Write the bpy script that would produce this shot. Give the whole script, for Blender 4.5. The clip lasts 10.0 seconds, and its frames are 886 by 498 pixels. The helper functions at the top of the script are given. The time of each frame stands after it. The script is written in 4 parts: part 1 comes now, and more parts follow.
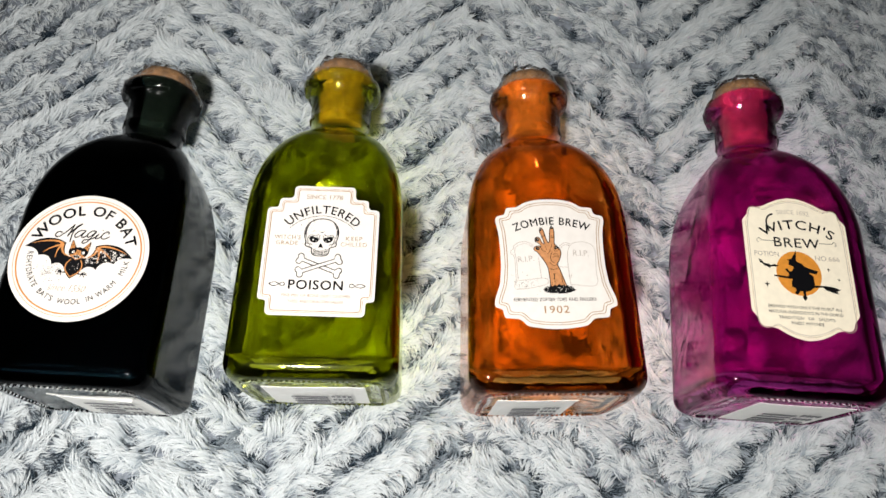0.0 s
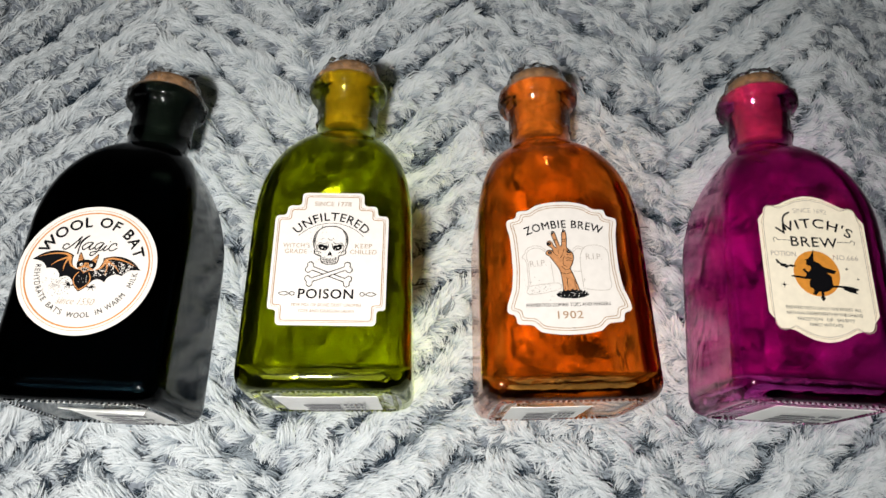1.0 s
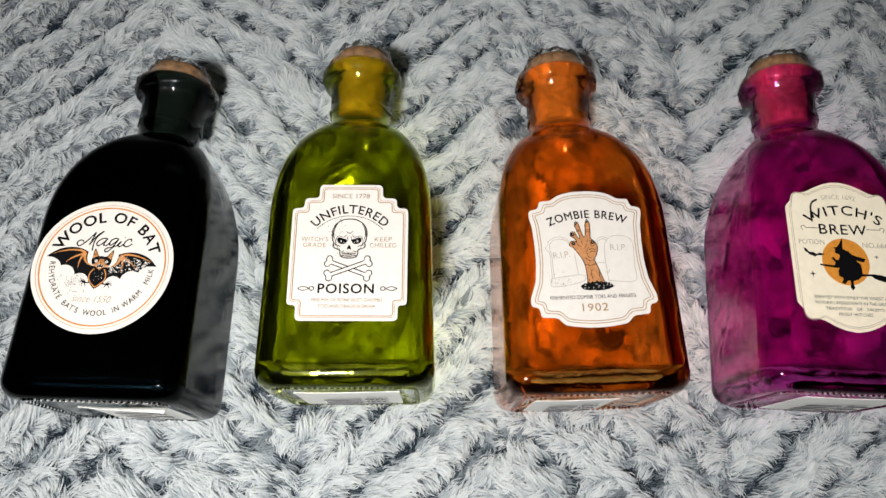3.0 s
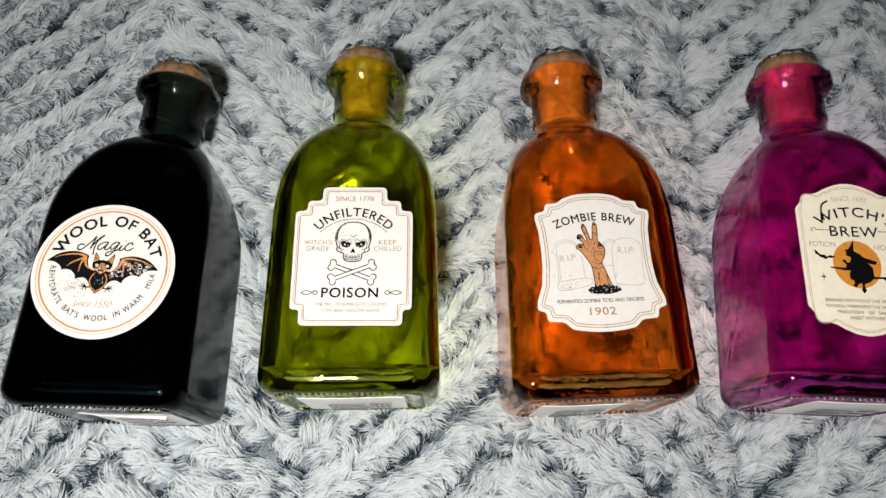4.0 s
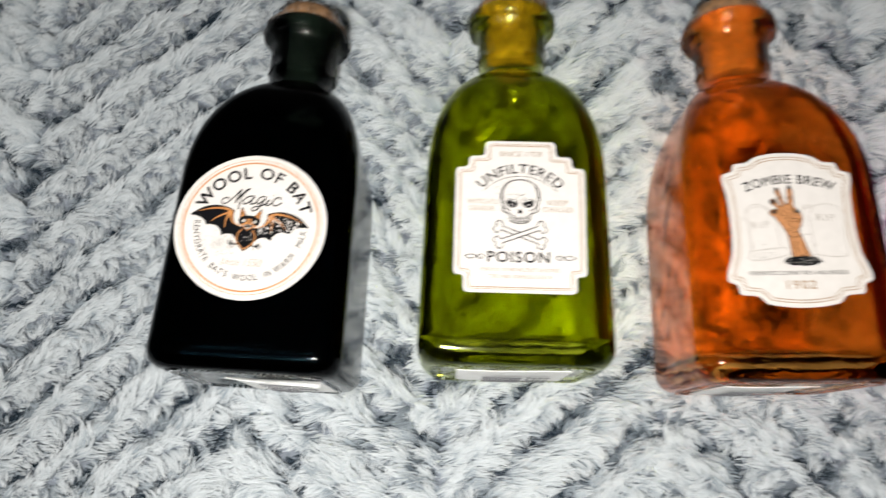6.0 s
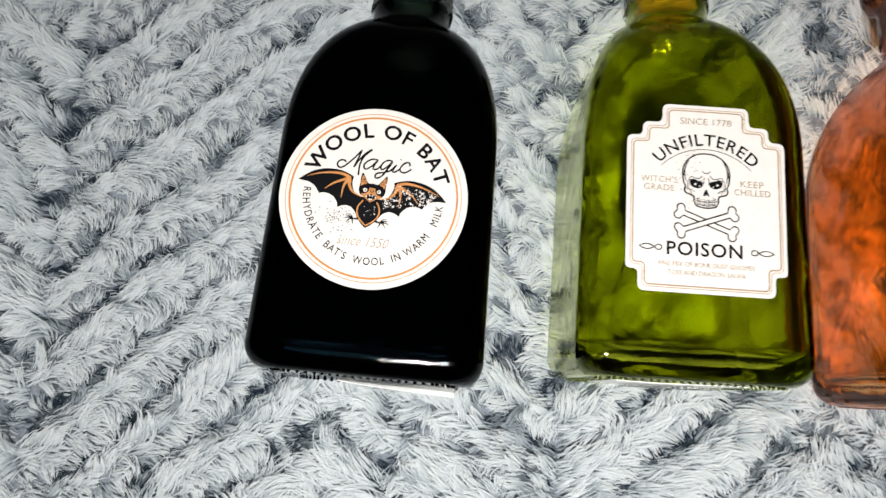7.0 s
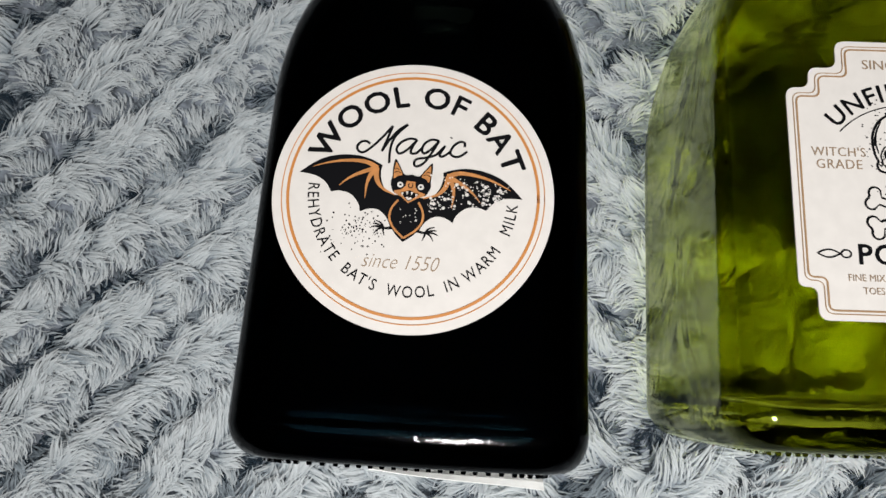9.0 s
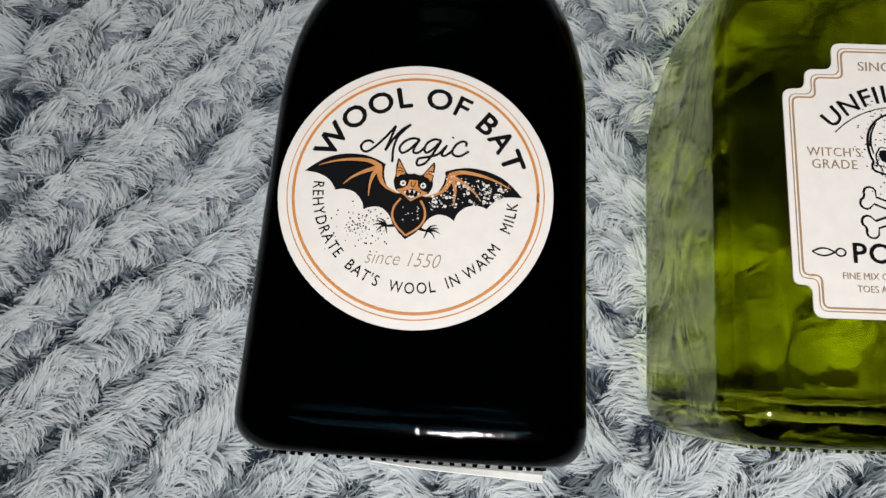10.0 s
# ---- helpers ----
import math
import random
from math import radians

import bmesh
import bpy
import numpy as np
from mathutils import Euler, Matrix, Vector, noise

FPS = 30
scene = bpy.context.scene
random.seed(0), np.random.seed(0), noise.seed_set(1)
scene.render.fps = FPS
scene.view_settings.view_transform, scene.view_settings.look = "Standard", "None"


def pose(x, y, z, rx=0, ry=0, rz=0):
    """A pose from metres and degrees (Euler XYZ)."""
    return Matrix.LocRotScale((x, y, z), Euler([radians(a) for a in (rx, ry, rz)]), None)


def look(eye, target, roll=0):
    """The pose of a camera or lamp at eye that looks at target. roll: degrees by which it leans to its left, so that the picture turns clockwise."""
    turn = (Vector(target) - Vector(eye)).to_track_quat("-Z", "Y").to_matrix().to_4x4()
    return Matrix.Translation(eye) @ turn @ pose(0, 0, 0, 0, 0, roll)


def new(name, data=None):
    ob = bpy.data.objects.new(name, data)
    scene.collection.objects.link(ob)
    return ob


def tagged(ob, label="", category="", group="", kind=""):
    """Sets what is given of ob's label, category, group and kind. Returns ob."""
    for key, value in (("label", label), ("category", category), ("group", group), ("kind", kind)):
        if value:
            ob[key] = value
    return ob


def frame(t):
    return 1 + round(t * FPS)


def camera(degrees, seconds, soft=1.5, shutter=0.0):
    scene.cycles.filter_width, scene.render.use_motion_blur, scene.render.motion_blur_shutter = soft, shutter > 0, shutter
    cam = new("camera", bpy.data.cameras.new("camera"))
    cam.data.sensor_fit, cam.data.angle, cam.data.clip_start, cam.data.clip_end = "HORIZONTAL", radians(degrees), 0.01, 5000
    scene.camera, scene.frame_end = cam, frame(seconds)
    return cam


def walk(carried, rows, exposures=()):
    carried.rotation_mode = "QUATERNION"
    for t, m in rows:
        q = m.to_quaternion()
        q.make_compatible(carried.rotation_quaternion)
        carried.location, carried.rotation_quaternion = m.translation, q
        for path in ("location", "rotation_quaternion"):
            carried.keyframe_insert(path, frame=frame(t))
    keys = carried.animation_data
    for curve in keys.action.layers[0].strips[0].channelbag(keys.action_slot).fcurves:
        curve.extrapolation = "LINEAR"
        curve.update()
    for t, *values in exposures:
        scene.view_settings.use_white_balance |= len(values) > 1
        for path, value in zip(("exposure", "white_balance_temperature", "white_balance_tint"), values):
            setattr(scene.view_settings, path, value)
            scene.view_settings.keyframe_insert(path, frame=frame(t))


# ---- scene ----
cam = camera(64.72, 10.0, 1.5, 0.5)
# seconds, eye x y z, turn x y z
ROWS = [
    (0.0, -0.0212, 0.0136, 0.3567, 21.64, -2.13, 0.90),
    (0.5, -0.0192, 0.0198, 0.3578, 21.55, -1.68, 0.98),
    (1.0, -0.0226, 0.0227, 0.3558, 20.58, -1.20, 0.20),
    (1.5, -0.0266, 0.0243, 0.3553, 19.72, -1.13, -0.37),
    (2.0, -0.0300, 0.0290, 0.3516, 18.49, -1.42, -1.00),
    (2.5, -0.0307, 0.0303, 0.3529, 18.77, -1.07, -0.36),
    (4.0, -0.0321, 0.0331, 0.3489, 18.76, -0.69, -0.42),
    (4.5, -0.0340, 0.0357, 0.3474, 18.37, -0.50, -0.41),
    (5.0, -0.0357, 0.0362, 0.3450, 18.15, -0.57, -0.41),
    (5.5, -0.0515, 0.0339, 0.3380, 17.77, -0.89, -0.21),
    (6.0, -0.0869, 0.0405, 0.3251, 15.59, 1.17, 1.56),
    (6.2, -0.1049, 0.0480, 0.3143, 14.15, 1.20, 2.20),
    (7.3, -0.1496, 0.0673, 0.2669, 11.10, -1.22, 3.62),
    (7.5, -0.1516, 0.0732, 0.2528, 11.72, 0.22, 3.39),
    (8.0, -0.1630, 0.0798, 0.2136, 11.06, 0.99, 1.61),
    (8.5, -0.1618, 0.0787, 0.2132, 11.44, -0.19, 1.80),
    (9.0, -0.1611, 0.0794, 0.2125, 11.13, -0.39, 1.46),
    (9.5, -0.1602, 0.0790, 0.2129, 11.04, -0.33, 1.60),
    (10.0, -0.1599, 0.0784, 0.2156, 11.07, 0.15, 1.78),
]
walk(cam, [(t, pose(x, y, z, rx, ry, rz)) for t, x, y, z, rx, ry, rz in ROWS], [(0.0, 0.24, 6640, 10), (2.0, 0.06, 6640, 10), (5.5, 0.04, 6640, 10), (6.0, 0.13, 6600, 10), (7.5, -0.06, 6480, 10), (8.2, -0.38, 6420, 10), (10.0, -0.40, 6420, 10)])

# ---- light ----
world = bpy.data.worlds.new("world")
world.use_nodes = True
world.node_tree.nodes["Background"].inputs[0].default_value = (0.75, 0.85, 1.0, 1)
world.node_tree.nodes["Background"].inputs[1].default_value = 0.15
scene.world = world


def area_lamp(name, place, target, size, power, colour):
    data = bpy.data.lights.new(name, "AREA")
    data.shape, data.size, data.energy, data.color = "DISK", size, power, colour
    ob = new(name, data)
    ob.matrix_world = look(place, target)
    return tagged(ob, "small white lamp shining down on the bottles", "lamp", kind="structure")


area_lamp("torch_lamp", (-0.138, -0.055, 0.47), (-0.07, 0.11, 0.03), 0.046, 3.65, (1.0, 0.985, 0.95))


# ---- materials ----
def material(name):
    m = bpy.data.materials.new(name)
    m.use_nodes = True
    return m, m.node_tree, m.node_tree.nodes["Principled BSDF"]


def plain(name, colour, rough=0.5, metal=0.0, grain=0.0, scale=800.0, bump=0.0):
    m, tree, b = material(name)
    b.inputs["Roughness"].default_value = rough
    b.inputs["Metallic"].default_value = metal
    b.inputs["Base Color"].default_value = (*colour, 1)
    if grain or bump:
        co = tree.nodes.new("ShaderNodeTexCoord")
        n = tree.nodes.new("ShaderNodeTexNoise")
        n.inputs["Scale"].default_value, n.inputs["Detail"].default_value = scale, 5
        tree.links.new(co.outputs["Object"], n.inputs["Vector"])
        spread = tree.nodes.new("ShaderNodeMapRange")
        spread.inputs["From Min"].default_value, spread.inputs["From Max"].default_value = 0.34, 0.66
        tree.links.new(n.outputs["Fac"], spread.inputs["Value"])
        if grain:
            mix = tree.nodes.new("ShaderNodeMix")
            mix.data_type = "RGBA"
            mix.inputs["A"].default_value = (*[c * (1 - grain) for c in colour], 1)
            mix.inputs["B"].default_value = (*[min(1, c * (1 + grain)) for c in colour], 1)
            tree.links.new(spread.outputs["Result"], mix.inputs["Factor"])
            tree.links.new(mix.outputs["Result"], b.inputs["Base Color"])
        if bump:
            bp = tree.nodes.new("ShaderNodeBump")
            bp.inputs["Strength"].default_value, bp.inputs["Distance"].default_value = bump, 0.0005
            tree.links.new(n.outputs["Fac"], bp.inputs["Height"])
            tree.links.new(bp.outputs["Normal"], b.inputs["Normal"])
    return m


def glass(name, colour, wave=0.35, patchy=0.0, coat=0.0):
    """Wavy bottle glass; patchy: how strongly a mottle of focused light is put into its colour, coat: the lacquer's
    soft gloss.
    """
    m, tree, b = material(name)
    b.inputs["Base Color"].default_value = (*colour, 1)
    b.inputs["Transmission Weight"].default_value = 1.0
    b.inputs["Roughness"].default_value = 0.06 if patchy else 0.012
    b.inputs["Coat Weight"].default_value, b.inputs["Coat Roughness"].default_value = coat, 0.11
    b.inputs["Specular IOR Level"].default_value = 0.5
    b.inputs["IOR"].default_value = 1.18 if wave < 0.2 else 1.5
    b.inputs["Coat IOR"].default_value = 1.26
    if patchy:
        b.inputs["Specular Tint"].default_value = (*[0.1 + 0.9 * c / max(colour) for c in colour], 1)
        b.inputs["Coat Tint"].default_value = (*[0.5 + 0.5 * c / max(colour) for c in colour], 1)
    co = tree.nodes.new("ShaderNodeTexCoord")
    n = tree.nodes.new("ShaderNodeTexNoise")
    n.inputs["Scale"].default_value, n.inputs["Detail"].default_value = 42.0, 3.0
    n.inputs["Distortion"].default_value = 1.0
    bp = tree.nodes.new("ShaderNodeBump")
    bp.inputs["Strength"].default_value, bp.inputs["Distance"].default_value = wave, 0.0024
    tree.links.new(co.outputs["Object"], n.inputs["Vector"])
    tree.links.new(n.outputs["Fac"], bp.inputs["Height"])
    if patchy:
        # bright and dark blotches of light bent by the glass, put into its colour
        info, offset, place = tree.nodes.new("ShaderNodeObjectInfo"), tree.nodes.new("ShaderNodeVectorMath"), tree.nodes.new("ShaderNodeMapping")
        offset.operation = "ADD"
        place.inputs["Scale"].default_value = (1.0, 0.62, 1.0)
        caustic, ramp = tree.nodes.new("ShaderNodeTexNoise"), tree.nodes.new("ShaderNodeValToRGB")
        caustic.inputs["Scale"].default_value, caustic.inputs["Detail"].default_value = 50.0, 3.0
        caustic.inputs["Roughness"].default_value, caustic.inputs["Distortion"].default_value = 0.55, 0.9
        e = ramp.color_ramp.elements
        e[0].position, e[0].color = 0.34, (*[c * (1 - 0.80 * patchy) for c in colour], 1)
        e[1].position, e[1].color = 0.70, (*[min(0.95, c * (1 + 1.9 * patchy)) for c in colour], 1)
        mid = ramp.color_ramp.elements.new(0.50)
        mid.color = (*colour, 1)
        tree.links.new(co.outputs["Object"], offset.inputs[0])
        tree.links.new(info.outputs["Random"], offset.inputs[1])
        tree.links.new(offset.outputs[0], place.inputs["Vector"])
        tree.links.new(place.outputs[0], caustic.inputs["Vector"])
        tree.links.new(caustic.outputs["Fac"], ramp.inputs["Fac"])
        # lighter tint on the narrow sides
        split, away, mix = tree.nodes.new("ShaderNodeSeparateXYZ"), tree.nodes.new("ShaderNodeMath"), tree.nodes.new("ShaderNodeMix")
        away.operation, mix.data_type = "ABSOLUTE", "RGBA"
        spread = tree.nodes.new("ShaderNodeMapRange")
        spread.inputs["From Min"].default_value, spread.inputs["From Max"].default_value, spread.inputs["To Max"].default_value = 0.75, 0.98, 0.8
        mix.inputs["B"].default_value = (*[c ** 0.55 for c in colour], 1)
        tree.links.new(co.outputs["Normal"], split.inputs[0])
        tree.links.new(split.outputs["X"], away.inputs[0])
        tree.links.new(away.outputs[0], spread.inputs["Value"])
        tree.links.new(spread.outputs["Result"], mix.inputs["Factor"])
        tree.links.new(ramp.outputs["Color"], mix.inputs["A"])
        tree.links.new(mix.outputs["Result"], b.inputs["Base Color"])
    # fine scratches and dust pits
    fine, pit = tree.nodes.new("ShaderNodeTexNoise"), tree.nodes.new("ShaderNodeBump")
    fine.inputs["Scale"].default_value, fine.inputs["Detail"].default_value = 900.0, 4
    pit.inputs["Strength"].default_value, pit.inputs["Distance"].default_value = 0.16 if wave < 0.2 else 0.02, 0.0004
    tree.links.new(co.outputs["Object"], fine.inputs["Vector"])
    tree.links.new(fine.outputs["Fac"], pit.inputs["Height"])
    tree.links.new(bp.outputs["Normal"], pit.inputs["Normal"])
    tree.links.new(pit.outputs["Normal"], b.inputs["Normal"])
    return m


GLASS_CLEAR = glass("clear_glass", (0.97, 0.985, 0.97), 0.35)
GLASS_BLACK = glass("dark_glass", (0.00006, 0.0005, 0.0010), 0.18, 0.0, 0.1)
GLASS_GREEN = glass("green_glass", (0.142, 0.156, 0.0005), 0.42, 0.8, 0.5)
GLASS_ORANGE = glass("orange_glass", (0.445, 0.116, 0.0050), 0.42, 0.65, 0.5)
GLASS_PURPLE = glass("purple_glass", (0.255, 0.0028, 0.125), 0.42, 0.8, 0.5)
CORK = plain("cork", (0.20, 0.105, 0.045), 0.9, 0, 0.45, 420, 1.0)
PAPER = plain("label_paper", (0.635, 0.60, 0.57), 0.55, 0, 0.03, 300)
STICKER = plain("sticker_paper", (0.84, 0.84, 0.82), 0.5, 0, 0.03, 300)
BAR_INK = plain("bar_ink", (0.10, 0.10, 0.11), 0.6)
INK = plain("black_ink", (0.004, 0.004, 0.005), 0.5)
INK.node_tree.nodes["Principled BSDF"].inputs["Specular IOR Level"].default_value = 0.08
GOLD = plain("copper_ink", (0.50, 0.20, 0.05), 0.4)
TAN = plain("tan_ink", (0.27, 0.19, 0.125), 0.5)
COPPER = plain("pale_copper_ink", (0.31, 0.19, 0.10), 0.45)
GREY = plain("grey_ink", (0.34, 0.30, 0.27), 0.5)
BAT_INK = plain("copper_brown_ink", (0.46, 0.19, 0.055), 0.5, 0, 0.15, 500)
ORANGE_INK = plain("orange_ink", (0.62, 0.24, 0.03), 0.5, 0, 0.1, 400)
SKIN_INK = plain("brown_ink", (0.45, 0.20, 0.08), 0.5, 0, 0.15, 600)


# ---- building helpers ----
def link(name, mesh, mat, parent=None, label=""):
    if mat:
        mesh.materials.append(mat)
    ob = new(name, mesh)
    ob.parent = parent
    if label:
        tagged(ob, label)
    return ob


def part(name, bm, mat, parent=None, label="", smooth=True):
    me = bpy.data.meshes.new(name)
    bm.to_mesh(me)
    bm.free()
    if smooth:
        me.polygons.foreach_set("use_smooth", [True] * len(me.polygons))
    return link(name, me, mat, parent, label)


def grid_mesh(name, rings, caps=True):
    """A skin through rings of equally many points."""
    n = len(rings[0])
    verts = [p for ring in rings for p in ring]
    faces = []
    for i in range(len(rings) - 1):
        for j in range(n):
            k = (j + 1) % n
            faces.append((i * n + j, (i + 1) * n + j, (i + 1) * n + k, i * n + k))
    if caps:
        faces.append(tuple(range(n)))
        faces.append(tuple(reversed([(len(rings) - 1) * n + j for j in range(n)])))
    me = bpy.data.meshes.new(name)
    me.from_pydata(verts, [], faces)
    me.polygons.foreach_set("use_smooth", [True] * len(faces))
    return me


# ---- room ----
def box(name, x0, x1, y0, y1, z0, z1, mat, label, category="wall"):
    bm = bmesh.new()
    bmesh.ops.create_cube(bm, size=1, matrix=Matrix.LocRotScale(((x0 + x1) / 2, (y0 + y1) / 2, (z0 + z1) / 2), None, (x1 - x0, y1 - y0, z1 - z0)))
    return tagged(part(name, bm, mat, None, "", False), label, category, kind="structure")


WALL = plain("wall_paint", (0.55, 0.55, 0.57), 0.8, 0, 0.05, 3, 0.1)
DARK = plain("floor_boards", (0.12, 0.09, 0.07), 0.6, 0, 0.3, 6)
BED = plain("bed_cloth", (0.35, 0.36, 0.40), 0.9, 0, 0.2, 200)
box("floor", -2.0, 2.0, -2.0, 2.0, -0.62, -0.55, DARK, "dark plain floor of the room", "floor")
box("ceiling", -2.0, 2.0, -2.0, 2.0, 1.85, 1.93, WALL, "plain pale ceiling of the room", "ceiling")
box("wall_north", -2.0, 2.0, 2.0, 2.1, -0.62, 1.93, WALL, "plain pale painted wall")
box("wall_south", -2.0, 2.0, -2.1, -2.0, -0.62, 1.93, WALL, "plain pale painted wall")
box("wall_east", 2.0, 2.1, -2.1, 2.1, -0.62, 1.93, WALL, "plain pale painted wall")
box("wall_west", -2.1, -2.0, -2.1, 2.1, -0.62, 1.93, WALL, "plain pale painted wall")
box("bed", -0.75, 0.75, -0.55, 0.85, -0.55, -0.0165, BED, "plain grey upholstered bed under the fur blanket", "bed")

# ---- bottles ----
AXIS_Z = 0.040
HALF_D = 0.0348


def profile(v, inset=0.0):
    """Half width, half depth and corner radius of the outside at the height v over the base."""
    if v < 0.128:
        if v > 0.076:
            k = (math.sqrt(1 - (0.95 * (v - 0.076) / 0.053) ** 2) - 0.3122) / 0.6878
            k = min(1, k)
        else:
            k = 1
        low = min(1, max(0, v / 0.008))
        rnd = 0.0062 * (1 - math.sqrt(max(0, 1 - (1 - low) ** 2)))
        wide = 0.0368 - 0.0017 * min(1, v / 0.08)
        a = 0.0150 + (wide - 0.0150) * k - rnd
        b = 0.0150 + (HALF_D - 0.0150) * k ** 1.0 - rnd
        r = 0.0092 + 0.0058 * (1 - k) ** 0.7
        return a - inset, b - inset, max(0.001, min(r, a, b) - inset)
    if v < 0.1515:
        r = 0.0146
    elif v < 0.1568:
        # a short cone under the lip, then the roll of the lip itself
        r = 0.0146 + 0.62 * (v - 0.1515) if v < 0.1552 else 0.0169 + 0.0024 * math.sqrt(1 - ((0.1568 - v) / 0.0016) ** 2)
    elif v < 0.1622:
        r = 0.0193 + 0.0003 * math.sin((v - 0.1568) / 0.0054 * math.pi) - 0.0010 * ((v - 0.1568) / 0.0054) ** 3
    else:
        r = 0.0183
    return r - inset, r - inset, r - inset


def ring(v, a, b, r, steps=10, bulge=0.0):
    """A rounded rectangle round the axis at the height v, with points along its flats, which may bulge a little."""
    r = min(r, a - 0.0004, b - 0.0004)
    pts = []
    for cx, cy, a0 in ((1, 1, 0), (-1, 1, 90), (-1, -1, 180), (1, -1, 270)):
        ox, oy = cx * (a - r), cy * (b - r)
        for i in range(steps + 1):
            q = radians(a0 + 90 * i / steps)
            pts.append((ox + r * math.cos(q), v, oy + r * math.sin(q)))
        q1 = radians(a0 + 90)
        length = 2 * ((a if a0 % 180 == 0 else b) - r)
        for f in (0.03, 0.2, 0.4, 0.6, 0.8, 0.97):
            out = r + bulge * (1 - (2 * f - 1) ** 2)
            pts.append((ox + out * math.cos(q1) - f * length * math.sin(q1), v, oy + out * math.sin(q1) + f * length * math.cos(q1)))
    return pts


def glass_shell():
    """The bottle's wall: outside up to the rim, over it and down the inside; the base is pushed in."""
    heights = [0.0, 0.0005, 0.0012, 0.0022, 0.0036, 0.0052, 0.0068, 0.008, 0.0086, 0.010, 0.013, 0.016, 0.02, 0.021, 0.05, 0.072, 0.0752] + [0.076 + 0.0013 * i for i in range(40)] + [0.1300, 0.136, 0.142, 0.146, 0.1512, 0.1518, 0.153, 0.1542, 0.1551, 0.1553, 0.1556, 0.1560, 0.1568, 0.158, 0.1595, 0.1608, 0.1616, 0.1622]
    rings = [ring(0.0052, 0.004, 0.004, 0.003), ring(0.0043, 0.013, 0.013, 0.010), ring(0.0020, 0.021, 0.021, 0.012), ring(0.0004, 0.0275, 0.0265, 0.010)]
    rings += [ring(v, *profile(v), 10, 0.0012 * max(0, 1 - v / 0.02) ** 2) for v in heights]
    rings.append(ring(0.1632, 0.0174, 0.0174, 0.0174))
    inner = len(rings)
    rings.append(ring(0.1632, 0.0150, 0.0150, 0.0150))
    inside = [(0.162, 0.0140), (0.156, 0.0127), (0.146, 0.0120), (0.134, 0.0118)]
    rings += [ring(v, r, r, r) for v, r in inside]
    for v in [0.130 - 0.002 * i for i in range(25)] + [0.07, 0.04, 0.015, 0.0115, 0.0100, 0.0086, 0.0072, 0.0060]:
        a, b, r = profile(max(v, 0.009), 0.0034)
        if v < 0.011:
            a, b = a - (0.011 - v) ** 2 * 170, b - (0.011 - v) ** 2 * 170
        a, b = max(a, 0.0117), max(b, 0.0117)
        rings.append(ring(v, a, b, min(max(r, 0.009), a, b)))
    rings += [ring(0.0056, 0.026, 0.025, 0.012), ring(0.0072, 0.020, 0.020, 0.012), ring(0.0106, 0.013, 0.013, 0.010), ring(0.0118, 0.005, 0.005, 0.004)]
    me = grid_mesh("glass", rings)
    # the colour lies on the outside of the glass, the underside of the base is bare
    n = len(rings[0])
    me.polygons.foreach_set("material_index", [1 if i // n >= inner or i // n < 4 else 0 for i in range(len(me.polygons) - 2)] + [1, 1])
    return me


def cork_mesh():
    prof = [(0.136, 0.0098), (0.1365, 0.0104), (0.147, 0.0112), (0.162, 0.0128), (0.1645, 0.0138), (0.1695, 0.0140), (0.1718, 0.0132), (0.1724, 0.0118)]
    rings = []
    for v, r in prof:
        rings.append([((r * (1 + 0.025 * noise.noise((math.cos(q) * 2, math.sin(q) * 2, v * 300)))) * math.cos(q), v, r * math.sin(q)) for q in [math.tau * i / 40 for i in range(40)]])
    return grid_mesh("cork", rings)


SHELL, STOPPER = glass_shell(), cork_mesh()


def flat(name, outline, height, mat, parent, z0=0.0, label="", holes=()):
    """A thin flat sheet with the given outline (and holes) lying at z0 of its parent."""
    curve = bpy.data.curves.new(name, "CURVE")
    curve.dimensions, curve.fill_mode, curve.extrude = "2D", "BOTH", height / 2
    for pts in (outline, *holes):
        s = curve.splines.new("POLY")
        s.points.add(len(pts) - 1)
        s.points.foreach_set("co", [c for x, y in pts for c in (x, y, 0, 1)])
        s.use_cyclic_u = True
    tmp = new(name, curve)
    me = bpy.data.meshes.new_from_object(tmp.evaluated_get(bpy.context.evaluated_depsgraph_get()))
    bpy.data.objects.remove(tmp)
    me.name = name
    me.materials.clear()
    ob = link(name, me, mat, parent, label)
    ob.location = (0, 0, z0 + height / 2)
    return ob


def circle(r, n=96, cx=0.0, cy=0.0):
    return [(cx + r * math.cos(math.tau * i / n), cy + r * math.sin(math.tau * i / n)) for i in range(n)]


def bottle(name, label, x, y, lean, pitch, mat, tone):
    root = tagged(new(name), label, "bottle", "potion bottles on the blanket")
    root.matrix_world = pose(x, y, AXIS_Z, pitch, 0, lean)
    shell = SHELL.copy()
    g = link("glass", shell, mat, root, tone)
    shell.materials.append(GLASS_CLEAR)
    g.visible_shadow = False
    link("cork", STOPPER.copy(), CORK, root, "brown cork stopper")
    return root


